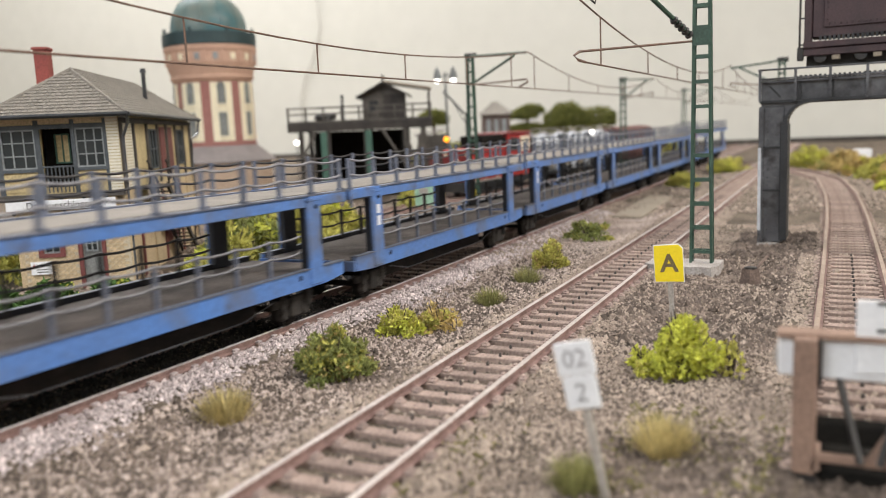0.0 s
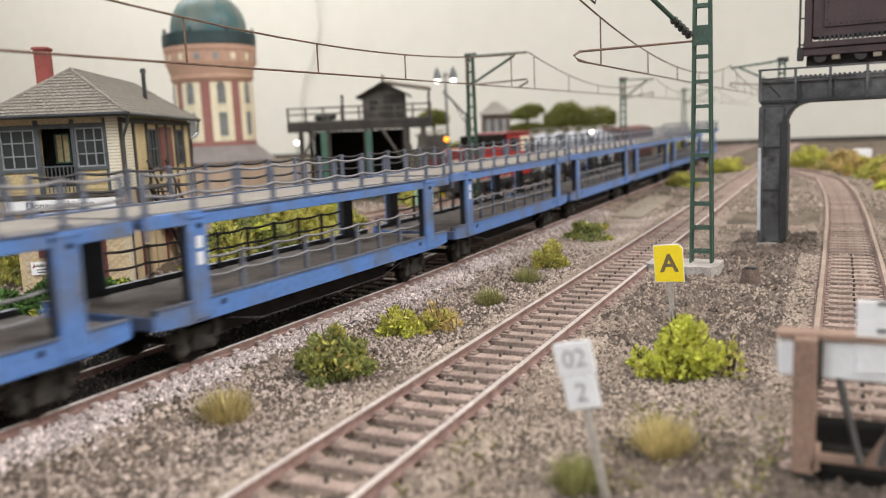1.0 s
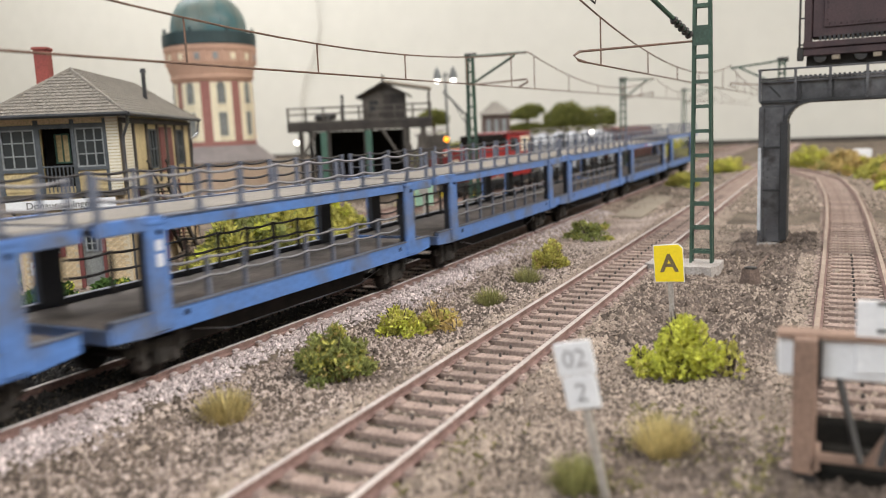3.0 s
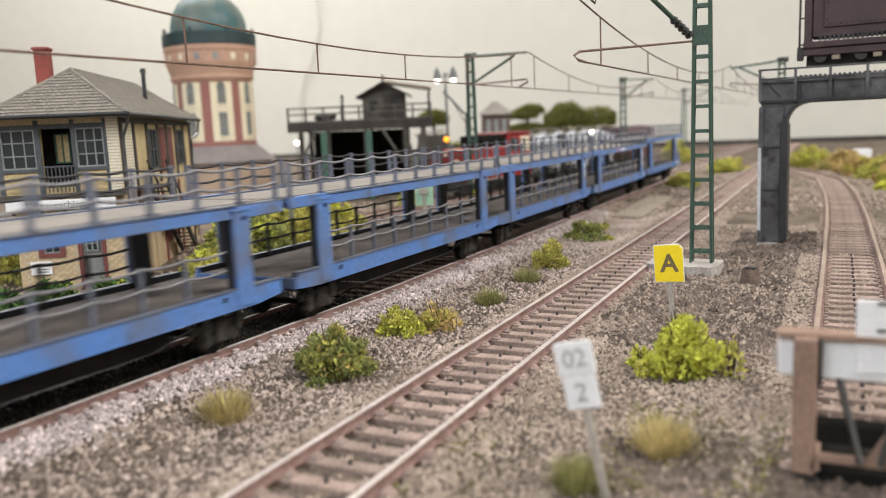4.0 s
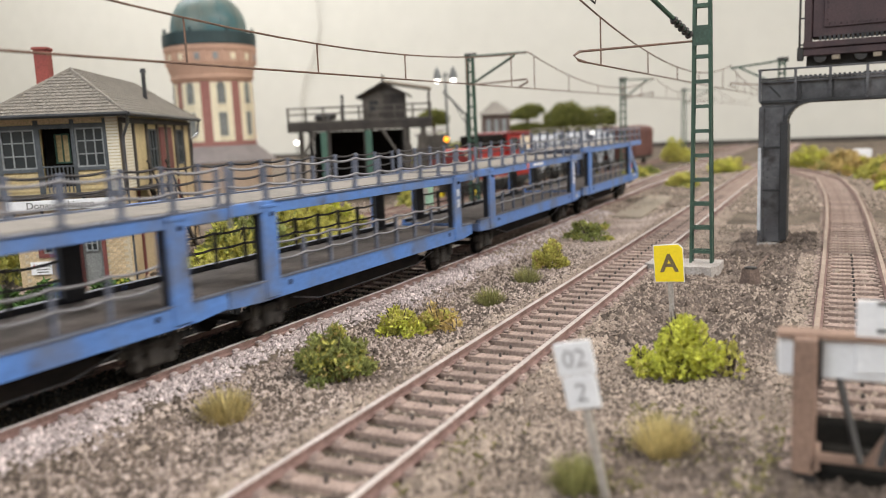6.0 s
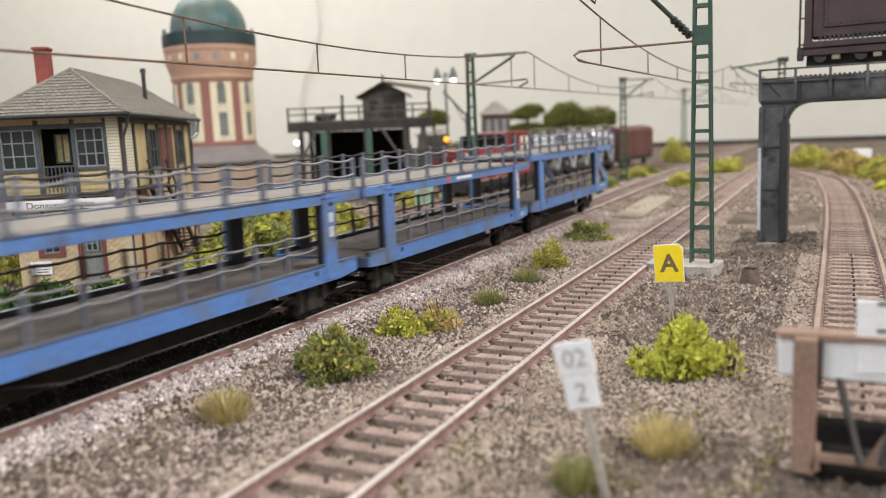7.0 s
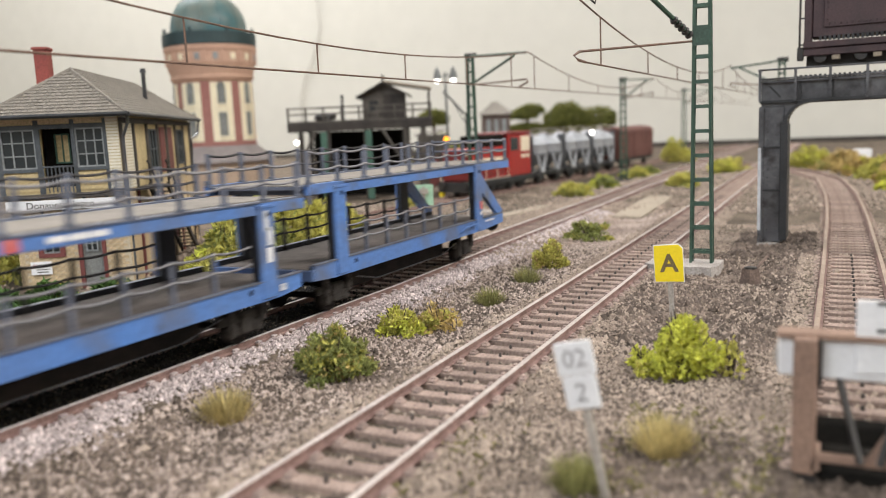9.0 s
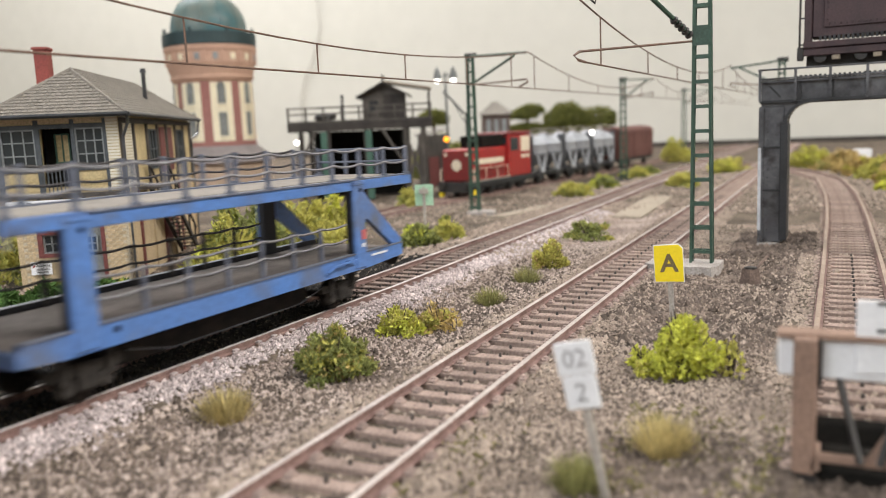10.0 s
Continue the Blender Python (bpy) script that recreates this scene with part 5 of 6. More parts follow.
# ---- parked goods train ----
def loco():
    x, y = track4_x(545), 545
    th = thing("diesel_locomotive", at(x, y, 0, -5.9), "parked red diesel locomotive with a cream stripe", "locomotive")
    part("frame", box(B(), -15, 15, 0, 102, 6.5, 10.5, 0.3), M_STEELDARK, th)
    part("hood", box(B(), -12.5, 12.5, 1.5, 58, 10.6, 35, 1.2), M_RED, th)
    part("hood_front", box(B(), -12.0, 12.0, 0.9, 1.45, 11.5, 34, 0.2), M_REDDARK, th, "darker red front panel")
    part("front_emblem", lathe(B(), [(2.2, -0.1), (4.2, -0.1), (4.2, 0.1), (2.2, 0.1)], 16), M_CREAMPAINT, th).matrix_basis = at(0, 0.75, 23, 0, 90)
    for s in (-1, 1):
        part("stripe", box(B(), min(s * 12.52, s * 12.8), max(s * 12.52, s * 12.8), 6, 52, 23, 27), M_CREAMPAINT, th)
        for k in range(5):
            part("grille", box(B(), min(s * 12.52, s * 12.75), max(s * 12.52, s * 12.75), 10 + k * 9, 17 + k * 9, 13, 20), M_REDDARK, th)
    # black block added in place of the cab's dark front windows
    part("roof_box", box(B(), -10, 10, 24, 57, 35.1, 44, 0.8), M_BLACKSHADE, th)
    cab = part("cab", box(B(), -14.8, 14.8, 58.2, 97, 10.6, 43, 0.8), M_RED, th)
    part("cab_roof", box(B(), -15.2, 15.2, 56, 98, 43.1, 46, 1.2), M_REDDARK, cab)
    for s in (-1, 1):
        part("cab_window", box(B(), min(s * 14.7, s * 15.0), max(s * 14.7, s * 15.0), 61, 74, 31, 41), M_GLASS, cab)
        part("cab_panel", box(B(), min(s * 14.7, s * 15.05), max(s * 14.7, s * 15.05), 79, 95, 30, 42), M_CREAMPAINT, cab)
    for x0 in (-12.5, 2.5):
        part("cab_window", box(B(), x0, x0 + 10, 57.9, 58.3, 36, 42), M_GLASS, cab)
    for yy in (16, 34, 66, 84):
        for s in (-1, 1):
            part("wheel", rod(B(), (s * 8.2, yy, 5.2), (s * 11, yy, 5.2), 5.2, 16), M_STUD, th)
            part("axle_box", box(B(), s * 12 - 1.2, s * 12 + 1.2, yy - 4, yy + 4, 3, 8, 0.4), M_STEELDARK, th)
    part("fuel_tank", box(B(), -12, 12, 42, 58, 2.2, 6.4, 0.6), M_STEELDARK, th)
    for s in (-1, 1):
        bf = part("buffer", rod(B(), (s * 10, 0, 9), (s * 10, -5, 9), 1.2, 8), M_STUD, th)
        part("buffer_head", rod(B(), (s * 10, -5, 9), (s * 10, -6, 9), 2.8, 12), M_STUD, bf)
    part("buffer_beam", box(B(), -15, 15, -1.2, 0, 3, 10, 0.2), M_STUD, th)
    for s in (-1, 1):
        part("corner_step", box(B(), min(s * 12.2, s * 15), max(s * 12.2, s * 15), -1.0, 3.0, -0.4, 5.0, 0.2), M_YELLOW, th)
        part("headlight", rod(B(), (s * 9.2, 0.9, 31), (s * 9.2, 0.3, 31), 1.3, 12), M_CREAMPAINT, th)
        part("running_board", box(B(), min(s * 12.6, s * 15.4), max(s * 12.6, s * 15.4), 1, 58, 10.6, 11.3), M_POST, th)
        part("bogie_frame", box(B(), min(s * 11.6, s * 13.2), max(s * 11.6, s * 13.2), 9, 41, 5.0, 7.6, 0.4), M_STEELDARK, th)
        part("bogie_frame", box(B(), min(s * 11.6, s * 13.2), max(s * 11.6, s * 13.2), 59, 91, 5.0, 7.6, 0.4), M_STEELDARK, th)
        for k in range(4):
            part("number_bar", box(B(), min(s * 14.8, s * 15.06), max(s * 14.8, s * 15.06), 79 + k * 4, 82 + k * 4, 24.5, 27.5), M_CREAMPAINT, th)
        for yy in (2, 20, 38, 56):
            part("rail_post", rod(B(), (s * 14.6, yy, 11), (s * 14.6, yy, 20), 0.3, 5), M_CREAMPAINT, th)
    part("exhaust", rod(B(), (0, 20, 35), (0, 20, 39), 1.6, 10), M_STUD, th)
    for s in (-1, 1):
        part("handrail", tube(B(), [(s * 14.6, 1, 11), (s * 14.6, 1, 20), (s * 14.6, 56, 20)], 0.35, 5), M_CREAMPAINT, th)


loco()


def silo_wagon(y):
    th = thing("silo_wagon", at(track4_x(y), y, 0, -5.9), "parked pale grey silo wagon with two round hopper tanks", "railway wagon", "parked goods train")
    part("frame", box(B(), -13, 13, 0, 63, 7, 10, 0.3), M_STEELDARK, th)
    body = [(4, 15), (13.2, 24.5), (14.0, 26), (14.0, 34.5), (14.25, 34.7), (14.25, 35.4), (13.8, 35.6), (12.0, 39), (7.5, 42), (4.2, 42.6), (4.2, 44.6), (0.5, 44.8)]
    cone = [(2.4, 9.8), (4.4, 14.5), (13.5, 24.4), (13.9, 25.5), (13.6, 25.6)]
    body = [(r * 1.11, z * 0.96) for r, z in body]
    cone = [(r * 1.11, z * 0.96) for r, z in cone]
    for cy in (15.8, 47.4):
        tank = part("tank", lathe(B(), body, 28, 0, cy), M_SILO, th, "pale grey hopper tank", True)
        # lower cone and band in a darker grey than the tank
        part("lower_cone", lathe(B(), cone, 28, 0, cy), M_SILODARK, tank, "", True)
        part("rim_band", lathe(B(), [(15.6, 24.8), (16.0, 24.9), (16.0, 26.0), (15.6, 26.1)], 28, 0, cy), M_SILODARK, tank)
        for s in (-1, 1):
            for d in (-1, 1):
                part("support", bar(B(), (s * 12.9, cy + d * 1.5, 10), (s * 12.4, cy + d * 9.5, 25.5), 2.0, 2.0), M_SILO, tank)
        part("filler_lid", lathe(B(), [(3.0, 43.0), (3.4, 43.8), (2.0, 44.4)], 14, 0, cy), M_POST, tank)
    part("walkway", box(B(), 4.6, 8.6, 2, 61, 42.4, 43.0), M_POST, th)
    part("handrail", tube(B(), [(9, 2, 43), (9, 2, 46.5), (9, 61, 46.5), (9, 61, 43)], 0.4, 5), M_POST, th)
    for yy in (1.2, 61.8):
        part("end_ladder", box(B(), 7, 11.5, yy - 0.4, yy + 0.4, 10, 41), M_SILODARK, th)
    for yy in (12, 51):
        for s in (-1, 1):
            part("wheel", rod(B(), (s * 8.2, yy, 5.4), (s * 11, yy, 5.4), 5.4, 16), M_STUD, th)
            part("axle_box", box(B(), s * 12 - 1, s * 12 + 1, yy - 4, yy + 4, 3, 8, 0.4), M_STEELDARK, th)
    part("brake_tank", rod(B(), (-9, 26, 5), (9, 26, 5), 2.4, 10), M_STUD, th)


for yy in (652, 720, 788):
    silo_wagon(yy)


def boxcar():
    y = 858
    th = thing("box_wagon", at(track4_x(y), y, 0, -5.9), "parked reddish-brown covered box wagon with a curved roof", "railway wagon", "parked goods train")
    part("frame", box(B(), -14, 14, 0, 112, 7, 10), M_STUD, th)
    part("body", box(B(), -15, 15, 1, 111, 10.1, 38, 0.4), M_BOXCAR, th)
    for i in range(18):
        part("plank", box(B(), 15.02, 15.35, 2 + i * 6.05, 7.7 + i * 6.05, 11, 37), M_BOXCAR, th)
    part("sliding_door", box(B(), 15.4, 16, 42, 68, 11, 36.5, 0.2), M_BOXCAR, th)
    pts = [(15.6 * math.cos(t), 38 + 6.5 * math.sin(t)) for t in np.linspace(0, math.pi, 12)]
    part("roof", prism(B(), pts, "y", 0, 112), M_BOXCAR, th)
    for yy in (18, 94):
        for s in (-1, 1):
            part("wheel", rod(B(), (s * 8.2, yy, 5.4), (s * 11, yy, 5.4), 5.4, 16), M_STUD, th)


boxcar()


# ---- lamps ----
ym = thing("yard_lamp", at(-309, 645, -3.0, 20), "tall grey yard lamp with two lit hanging heads", "street lamp", "yard lamps")
part("pole", rod(B(), (0, 0, 0), (0, 0, 102), 1.3, 8, 0.9), M_LAMPBODY, ym)
part("cross_arm", rod(B(), (-6.5, 0, 99), (6.5, 0, 99), 0.7, 6), M_LAMPBODY, ym)
for s in (-1, 1):
    hd = part("lamp_head", lathe(B(), [(2.9, 96), (3.3, 97.5), (2.6, 101.5), (1.4, 104.5), (0.5, 106.5)], 14, s * 7.0, 0), M_LAMPBODY, ym)
    part("lamp_glass", lathe(B(), [(0.6, 92.5), (2.0, 93.5), (2.4, 95.9)], 14, s * 7.0, 0), M_LAMPLIT, hd)


def globe_lamp(x, y, z, r, lit, label, h=None):
    th = thing("globe_lamp", at(x, y, -3.0), label, "street lamp", "yard lamps")
    part("pole", rod(B(), (0, 0, 0), (0, 0, z + 3 - r), 0.45, 6), M_STEELDARK, th)
    bm = B()
    bmesh.ops.create_icosphere(bm, subdivisions=2, radius=r)
    bmesh.ops.translate(bm, verts=bm.verts[:], vec=(0, 0, z + 3))
    part("globe", bm, lit, th, "", True)


globe_lamp(-280, 582, 42, 2.3, M_LAMPORANGE, "small lamp glowing orange above the locomotive")
globe_lamp(-381, 522, 44.5, 2.0, M_LAMPLIT, "small lit white globe lamp by the coaling stage")
globe_lamp(-195, 700, 41.5, 2.2, M_LAMPLIT, "small lit white globe lamp by the goods wagons")


# ---- plants ----
def leaf_cloud(centres, n, size, seed, flat=0.45):
    """Small folded leaves in lumpy clumps; centres are (x, y, z, radius x, radius y, radius z)."""
    g = np.random.default_rng(seed)
    w = np.array([c[3] * c[4] * c[5] for c in centres]) ** 0.66
    pick = g.choice(len(centres), n, p=w / w.sum())
    C = np.array(centres)[pick]
    d = g.normal(size=(n, 3))
    d /= np.linalg.norm(d, axis=1)[:, None]
    rad = g.uniform(0.25, 1.0, n) ** 0.45 * g.uniform(0.85, 1.12, n)
    P = C[:, :3] + d * rad[:, None] * C[:, 3:6]
    P[:, 2] = np.abs(P[:, 2])
    a = g.normal(size=(n, 3)) + d * 0.9 + np.array([0, 0, 0.35])
    a /= np.linalg.norm(a, axis=1)[:, None]
    b = np.cross(a, g.normal(size=(n, 3)))
    b /= np.linalg.norm(b, axis=1)[:, None]
    nn = np.cross(a, b)
    s = size * g.uniform(0.5, 1.35, n)[:, None]
    V = np.stack([P - a * s * 0.8, P + b * s * flat - nn * s * 0.12, P + a * s, P - b * s * flat - nn * s * 0.12, P + nn * s * 0.18], 1).reshape(-1, 3)
    base = (np.arange(n) * 5)[:, None, None]
    F = (base + np.array([[0, 1, 4], [1, 2, 4], [2, 3, 4], [3, 0, 4]])[None]).reshape(-1, 3)
    return V * MM, F


def leaf_part(name, V, F, material, parent):
    me = bpy.data.meshes.new(name)
    me.from_pydata(V.tolist(), [], F.tolist())
    me.materials.append(material)
    ob = new(name, me)
    ob.parent = parent
    ob["kind"] = "stuff"
    return ob


def clumps(g, w, d, h, n):
    """Uneven sprigs over a mound that thins out towards its rim."""
    out = [(0, 0, h * 0.30, w * 0.36, d * 0.36, h * 0.42)]
    for k in range(n):
        a = g.uniform(0, 6.283)
        r = math.sqrt(g.uniform(0.0, 1.0))
        top = h * (1 - 0.75 * r * r) * g.uniform(0.55, 1.0)
        q = g.uniform(0.07, 0.15)
        out.append((math.cos(a) * w * 0.47 * r, math.sin(a) * d * 0.47 * r, max(top - h * q, h * 0.08), w * q, d * q, h * q * 1.4))
    return out


def bush(x, y, w, d, h, mats, n, size, seed, label, group="bushes of the layout", name="bush"):
    g = np.random.default_rng(seed)
    th = thing(name, at(x, y, ground_z(x, y) - 0.3), label, "bush", group)
    cl = clumps(g, w, d, h, 26)
    for i, (m, share) in enumerate(mats):
        sub = cl if i == 0 else [cl[k] for k in g.choice(len(cl), 9, replace=False)]
        V, F = leaf_cloud(sub, int(n * share), size, seed * 7 + i)
        leaf_part("foliage", V, F, m, th)
    bm = B()
    for k in range(9):
        a = g.uniform(0, 6.28)
        rod(bm, (0, 0, 0), (math.cos(a) * w * 0.3, math.sin(a) * d * 0.3, h * g.uniform(0.5, 0.9)), 0.3, 4, 0.12)
    part("brushwood", bm, M_BARK, th)["kind"] = "stuff"
    return th


def tuft(x, y, w, h, material, n, seed, label):
    g = np.random.default_rng(seed)
    ang, r = g.uniform(0, 6.283, n), np.sqrt(g.uniform(0, 1, n)) * w * 0.3
    P = np.stack([np.cos(ang) * r, np.sin(ang) * r, np.zeros(n)], 1)
    tip = P + np.stack([np.cos(ang) * r * 0.9 + g.normal(0, w * 0.07, n), np.sin(ang) * r * 0.9 + g.normal(0, w * 0.07, n), h * g.uniform(0.5, 1.0, n) * (1 - 0.45 * (r / (w * 0.3)) ** 2)], 1)
    mid = (P + tip) / 2 + g.normal(0, h * 0.04, (n, 3))
    side = np.stack([-np.sin(ang), np.cos(ang), np.zeros(n)], 1) * 0.13
    V = np.stack([P - side, P + side, mid + side * 0.8, tip, mid - side * 0.8], 1).reshape(-1, 3) * MM
    base = (np.arange(n) * 5)[:, None]
    F = np.concatenate([base + np.array([[0, 1, 2]]), base + np.array([[0, 2, 4]]), base + np.array([[4, 2, 3]])], 0)
    me = bpy.data.meshes.new("grass_tuft")
    me.from_pydata(V.tolist(), [], F.tolist())
    me.materials.append(material)
    ob = new("grass_tuft", me)
    ob.matrix_basis = at(x, y, ground_z(x, y) - 0.2)
    return tagged(ob, label, "grass tuft", "grass tufts")


bush(-100.6, 145, 19, 19, 13.2, [(M_LEAFGREEN, 0.8), (M_LEAFYELLOW, 0.16), (M_LEAFORANGE, 0.08)], 3400, 0.85, 11, "dull green leafy bush with yellowing leaves beside the train track")
bush(-104, 182, 13, 13, 10, [(M_LEAFBRIGHT, 0.4), (M_LEAFYELLOW, 0.7)], 1300, 0.9, 12, "yellow-green low bush on the gravel")
bush(-96, 190, 13, 12, 9.5, [(M_LEAFORANGE, 0.5), (M_LEAFYELLOW, 0.45)], 900, 0.85, 13, "straw-yellow sparse low bush on the gravel")
bush(-97, 287, 15, 15, 12, [(M_LEAFYELLOW, 1.0), (M_LEAFORANGE, 0.15)], 1500, 0.95, 14, "yellow leafy bush between the tracks")
bush(-103, 362, 22, 20, 11, [(M_LEAFGREEN, 0.8), (M_LEAFYELLOW, 0.25)], 1000, 1.3, 15, "green spreading bush between the tracks")
bush(-27.8, 168, 17.5, 17, 16.4, [(M_LEAFBRIGHT, 1.0), (M_LEAFYELLOW, 0.2)], 4200, 0.78, 26, "bright lime-green leafy bush at the foot of the yellow sign")
bush(-37.6, 172, 6.5, 6, 6.4, [(M_LEAFBRIGHT, 1.0)], 150, 0.85, 17, "small bright green sprig at the bush's edge")
bush(-18.9, 171, 5.5, 6, 11, [(M_LEAFYELLOW, 1.0)], 190, 0.8, 18, "small yellow-green sprig at the bush's edge")
tuft(-95.5, 224, 12, 7, M_GRASSGREEN, 420, 21, "dull green grass tuft on the gravel")
tuft(-95.6, 258, 12, 8, M_GRASSGREEN, 360, 22, "olive grass tuft on the gravel")
tuft(-103.5, 113.5, 13, 8.0, M_GRASSSTRAW, 400, 23, "straw-yellow grass tuft beside the train track")
tuft(-24.7, 127, 12, 8.5, M_GRASSSTRAW, 380, 24, "straw-yellow grass tuft near the bright bush")
tuft(-33.5, 109, 10, 7, M_GRASSGREEN, 380, 25, "olive-green grass tuft at the sign's foot")
for i, (x, y, w, h, m, lab) in enumerate((
        (-96, 822, 42, 20, M_LEAFYELLOW, "yellow-green bush beside the unused track"), (-111, 656, 26, 14, M_LEAFYELLOW, "yellow bush beside the unused track"),
        (-182, 1030, 44, 34, M_LEAFYELLOW, "large yellow-green bush behind the box wagon"), (-175, 580, 30, 13, M_LEAFYELLOW, "yellow-green low bush beside the goods track"),
        (-173, 648, 28, 13, M_LEAFGREEN, "green low bush beside the goods track"), (-171, 765, 34, 10, M_LEAFYELLOW, "yellow low bush by the far mast"),
        (-168, 800, 22, 10, M_LEAFGREEN, "small green bush by the far mast"),
        (-171, 355, 18, 12, M_LEAFYELLOW, "yellow bush beside the green sign"), (-176, 332, 20, 12, M_LEAFGREEN, "green bush beside the green sign"),
        (-271, 500, 26, 15, M_LEAFYELLOW, "yellow-green bush before the coaling stage"),
        (-212, 232, 26, 15, M_LEAFYELLOW, "yellow-green shrub beside the signal box"), (-216, 246, 28, 26, M_LEAFYELLOW, "tall yellow-green shrub at the signal box corner"), (-222, 266, 38, 33, M_LEAFGREEN, "tall green shrub beside the signal box"),
        (-226, 298, 42, 34, M_LEAFYELLOW, "tall yellow-green shrub beside the signal box"), (-236, 338, 42, 30, M_LEAFYELLOW, "yellow-green shrub behind the train track"),
        (-250, 380, 30, 15, M_LEAFYELLOW, "yellow-green low shrub behind the train track"),
        (-236, 180, 26, 10, M_IVY, "dark green ivy bed below the brick wall"), (-250, 165, 30, 12, M_IVY, "dark green ivy bed below the brick wall"),
        (-225, 196, 20, 9, M_IVY, "dark green ivy bed below the brick wall"), (-290, 215, 40, 30, M_LEAFYELLOW, "yellow-green shrub behind the signal box"),
        (-26, 856, 46, 26, M_LEAFYELLOW, "yellow-green hedge bush behind the siding"), (0, 830, 44, 22, M_LEAFORANGE, "straw-coloured hedge bush behind the siding"),
        (14, 770, 40, 21, M_LEAFORANGE, "straw-coloured hedge bush behind the siding"), (30, 720, 36, 19, M_LEAFYELLOW, "yellow hedge bush behind the siding"),
        (40, 668, 34, 22, M_LEAFORANGE, "straw-yellow hedge bush behind the siding"), (52, 760, 46, 26, M_LEAFORANGE, "straw-coloured hedge bush behind the siding"),
        (34, 620, 22, 9, M_LEAFBRIGHT, "low green plant beside the siding"), (58, 850, 50, 26, M_LEAFORANGE, "straw-coloured hedge bush behind the siding"))):
    bush(x, y, w, w * 0.9, h, [(m, 0.95), (M_LEAFGREEN if i % 2 else M_LEAFBRIGHT, 0.25)], 1300, 1.5 + w * 0.018, 40 + i, lab)


def tree(x, y, crowns, trunk_h, seed, label):
    g = np.random.default_rng(seed)
    th = thing("tree", at(x, y, -3.0), label, "tree", "trees behind the goods train")
    bm = B()
    tube(bm, [(0, 0, 0), (1.5, 0, trunk_h * 0.5), (0, 1, trunk_h)], 2.6, 8)
    for c in crowns:
        rod(bm, (0, 0.5, trunk_h * 0.8), (c[0] * 0.7, c[1] * 0.7, c[2]), 1.4, 6, 0.5)
    part("trunk", bm, M_BARK, th)
    cl = []
    for c in crowns:
        cl.append(c)
        for k in range(12):
            a = g.uniform(0, 6.28)
            cl.append((c[0] + math.cos(a) * c[3] * 0.75, c[1] + math.sin(a) * c[4] * 0.75, c[2] + g.uniform(-0.55, 0.2) * c[5], c[3] * 0.3, c[4] * 0.3, c[5] * 0.42))
    V, F = leaf_cloud(cl, 6500, 2.9, seed)
    leaf_part("crown", V, F, M_TREE, th)


tree(-366, 1180, [(-2, 0, 59, 33, 28, 23), (0, 0, 72, 24, 18, 14), (44, 10, 60, 27, 22, 18)], 46, 71, "spreading dark green pine tree with a flat crown")
tree(-430, 1180, [(-4, 0, 71, 23, 18, 9), (8, 0, 77, 18, 14, 8), (2, 0, 48, 32, 20, 9)], 66, 72, "thin dark green pine tree with layered crowns")
tree(-530, 1060, [(0, 0, 70, 22, 20, 11)], 60, 73, "small dark green tree behind the coaling stage")
for i, (x, y) in enumerate(((-560, 1100), (-500, 1090), (-455, 1120), (-410, 1050))):
    bush(x, y, 60, 50, 40, [(M_TREE, 0.9), (M_LEAFYELLOW, 0.15)], 1300, 3.0, 90 + i, "dull green undergrowth behind the goods train")

for i, (x, y, w, h) in enumerate(((-395, 800, 56, 58), (-352, 815, 50, 50), (-420, 860, 60, 62))):
    bush(x, y, w, w * 0.9, h, [(M_TREE, 0.9), (M_LEAFGREEN, 0.25)], 1500, 2.6, 110 + i, "dark green shrub behind the parked locomotive")

solo("plinth_band", box(B(), -2490, 1490, 1630, 1639.5, -6, 5), M_OLDWOOD, at(0, 0), "dark grey strip along the foot of the wall", "trim", kind="structure")


solo("wall_cable", tube(B(), [(-1110, 1632, 420), (-1106, 1632, 360), (-1100, 1632, 296), (-1123, 1632, 233), (-1153, 1632, 183), (-1168, 1632, 143), (-1172, 1632, 80), (-1172, 1632, 0)], 1.6, 6), M_WALLCABLE, at(0, 0), "thin pale cable hanging down the cream wall", "cable")
st = thing("wooden_stair", at(-239.0, 218.4, -3.0, 33.0), "weathered wooden stair along the signal box wall", "stairs")
for x in (2.2, 9.5):
    part("stringer", bar(B(), (x, 30, 36), (x, 84, 2), 1.0, 2.4), M_OLDWOOD, st)
    part("handrail", bar(B(), (x, 30, 46), (x, 84, 12), 0.7, 0.9), M_OLDWOOD, st)
    for k in range(5):
        part("baluster", box(B(), x - 0.35, x + 0.35, 32 + k * 12, 32.8 + k * 12, 34.5 - k * 7.55, 44.5 - k * 7.55), M_OLDWOOD, st)
for k in range(17):
    part("tread", box(B(), 2.7, 9.0, 31 + k * 3.1, 34 + k * 3.1, 34.6 - k * 1.96, 35.1 - k * 1.96), M_GREYWOOD, st)
part("landing", box(B(), 1.3, 10, 14, 31, 35.2, 36.4), M_GREYWOOD, st)

# made-up shed, added to fill an unclear dark area beside the coaling stage
sh = thing("timber_shed", at(-352, 700, -3.0, 26.0), "made-up grey-brown timber shed in place of an unclear dark mass", "shed")
part("core", box(B(), -14, 14, 0, 30, 0, 48), M_OLDWOOD, sh)
for k in range(11):
    part("plank", box(B(), -14 + k * 2.55, -11.7 + k * 2.55, -0.7, -0.05, 0, 48), M_GREYWOOD, sh)
part("roof", prism(B(), [(-17, 47.6), (17, 52.5), (17, 54), (-17, 49.2)], "y", -3, 33), M_MAUVEROOF, sh)
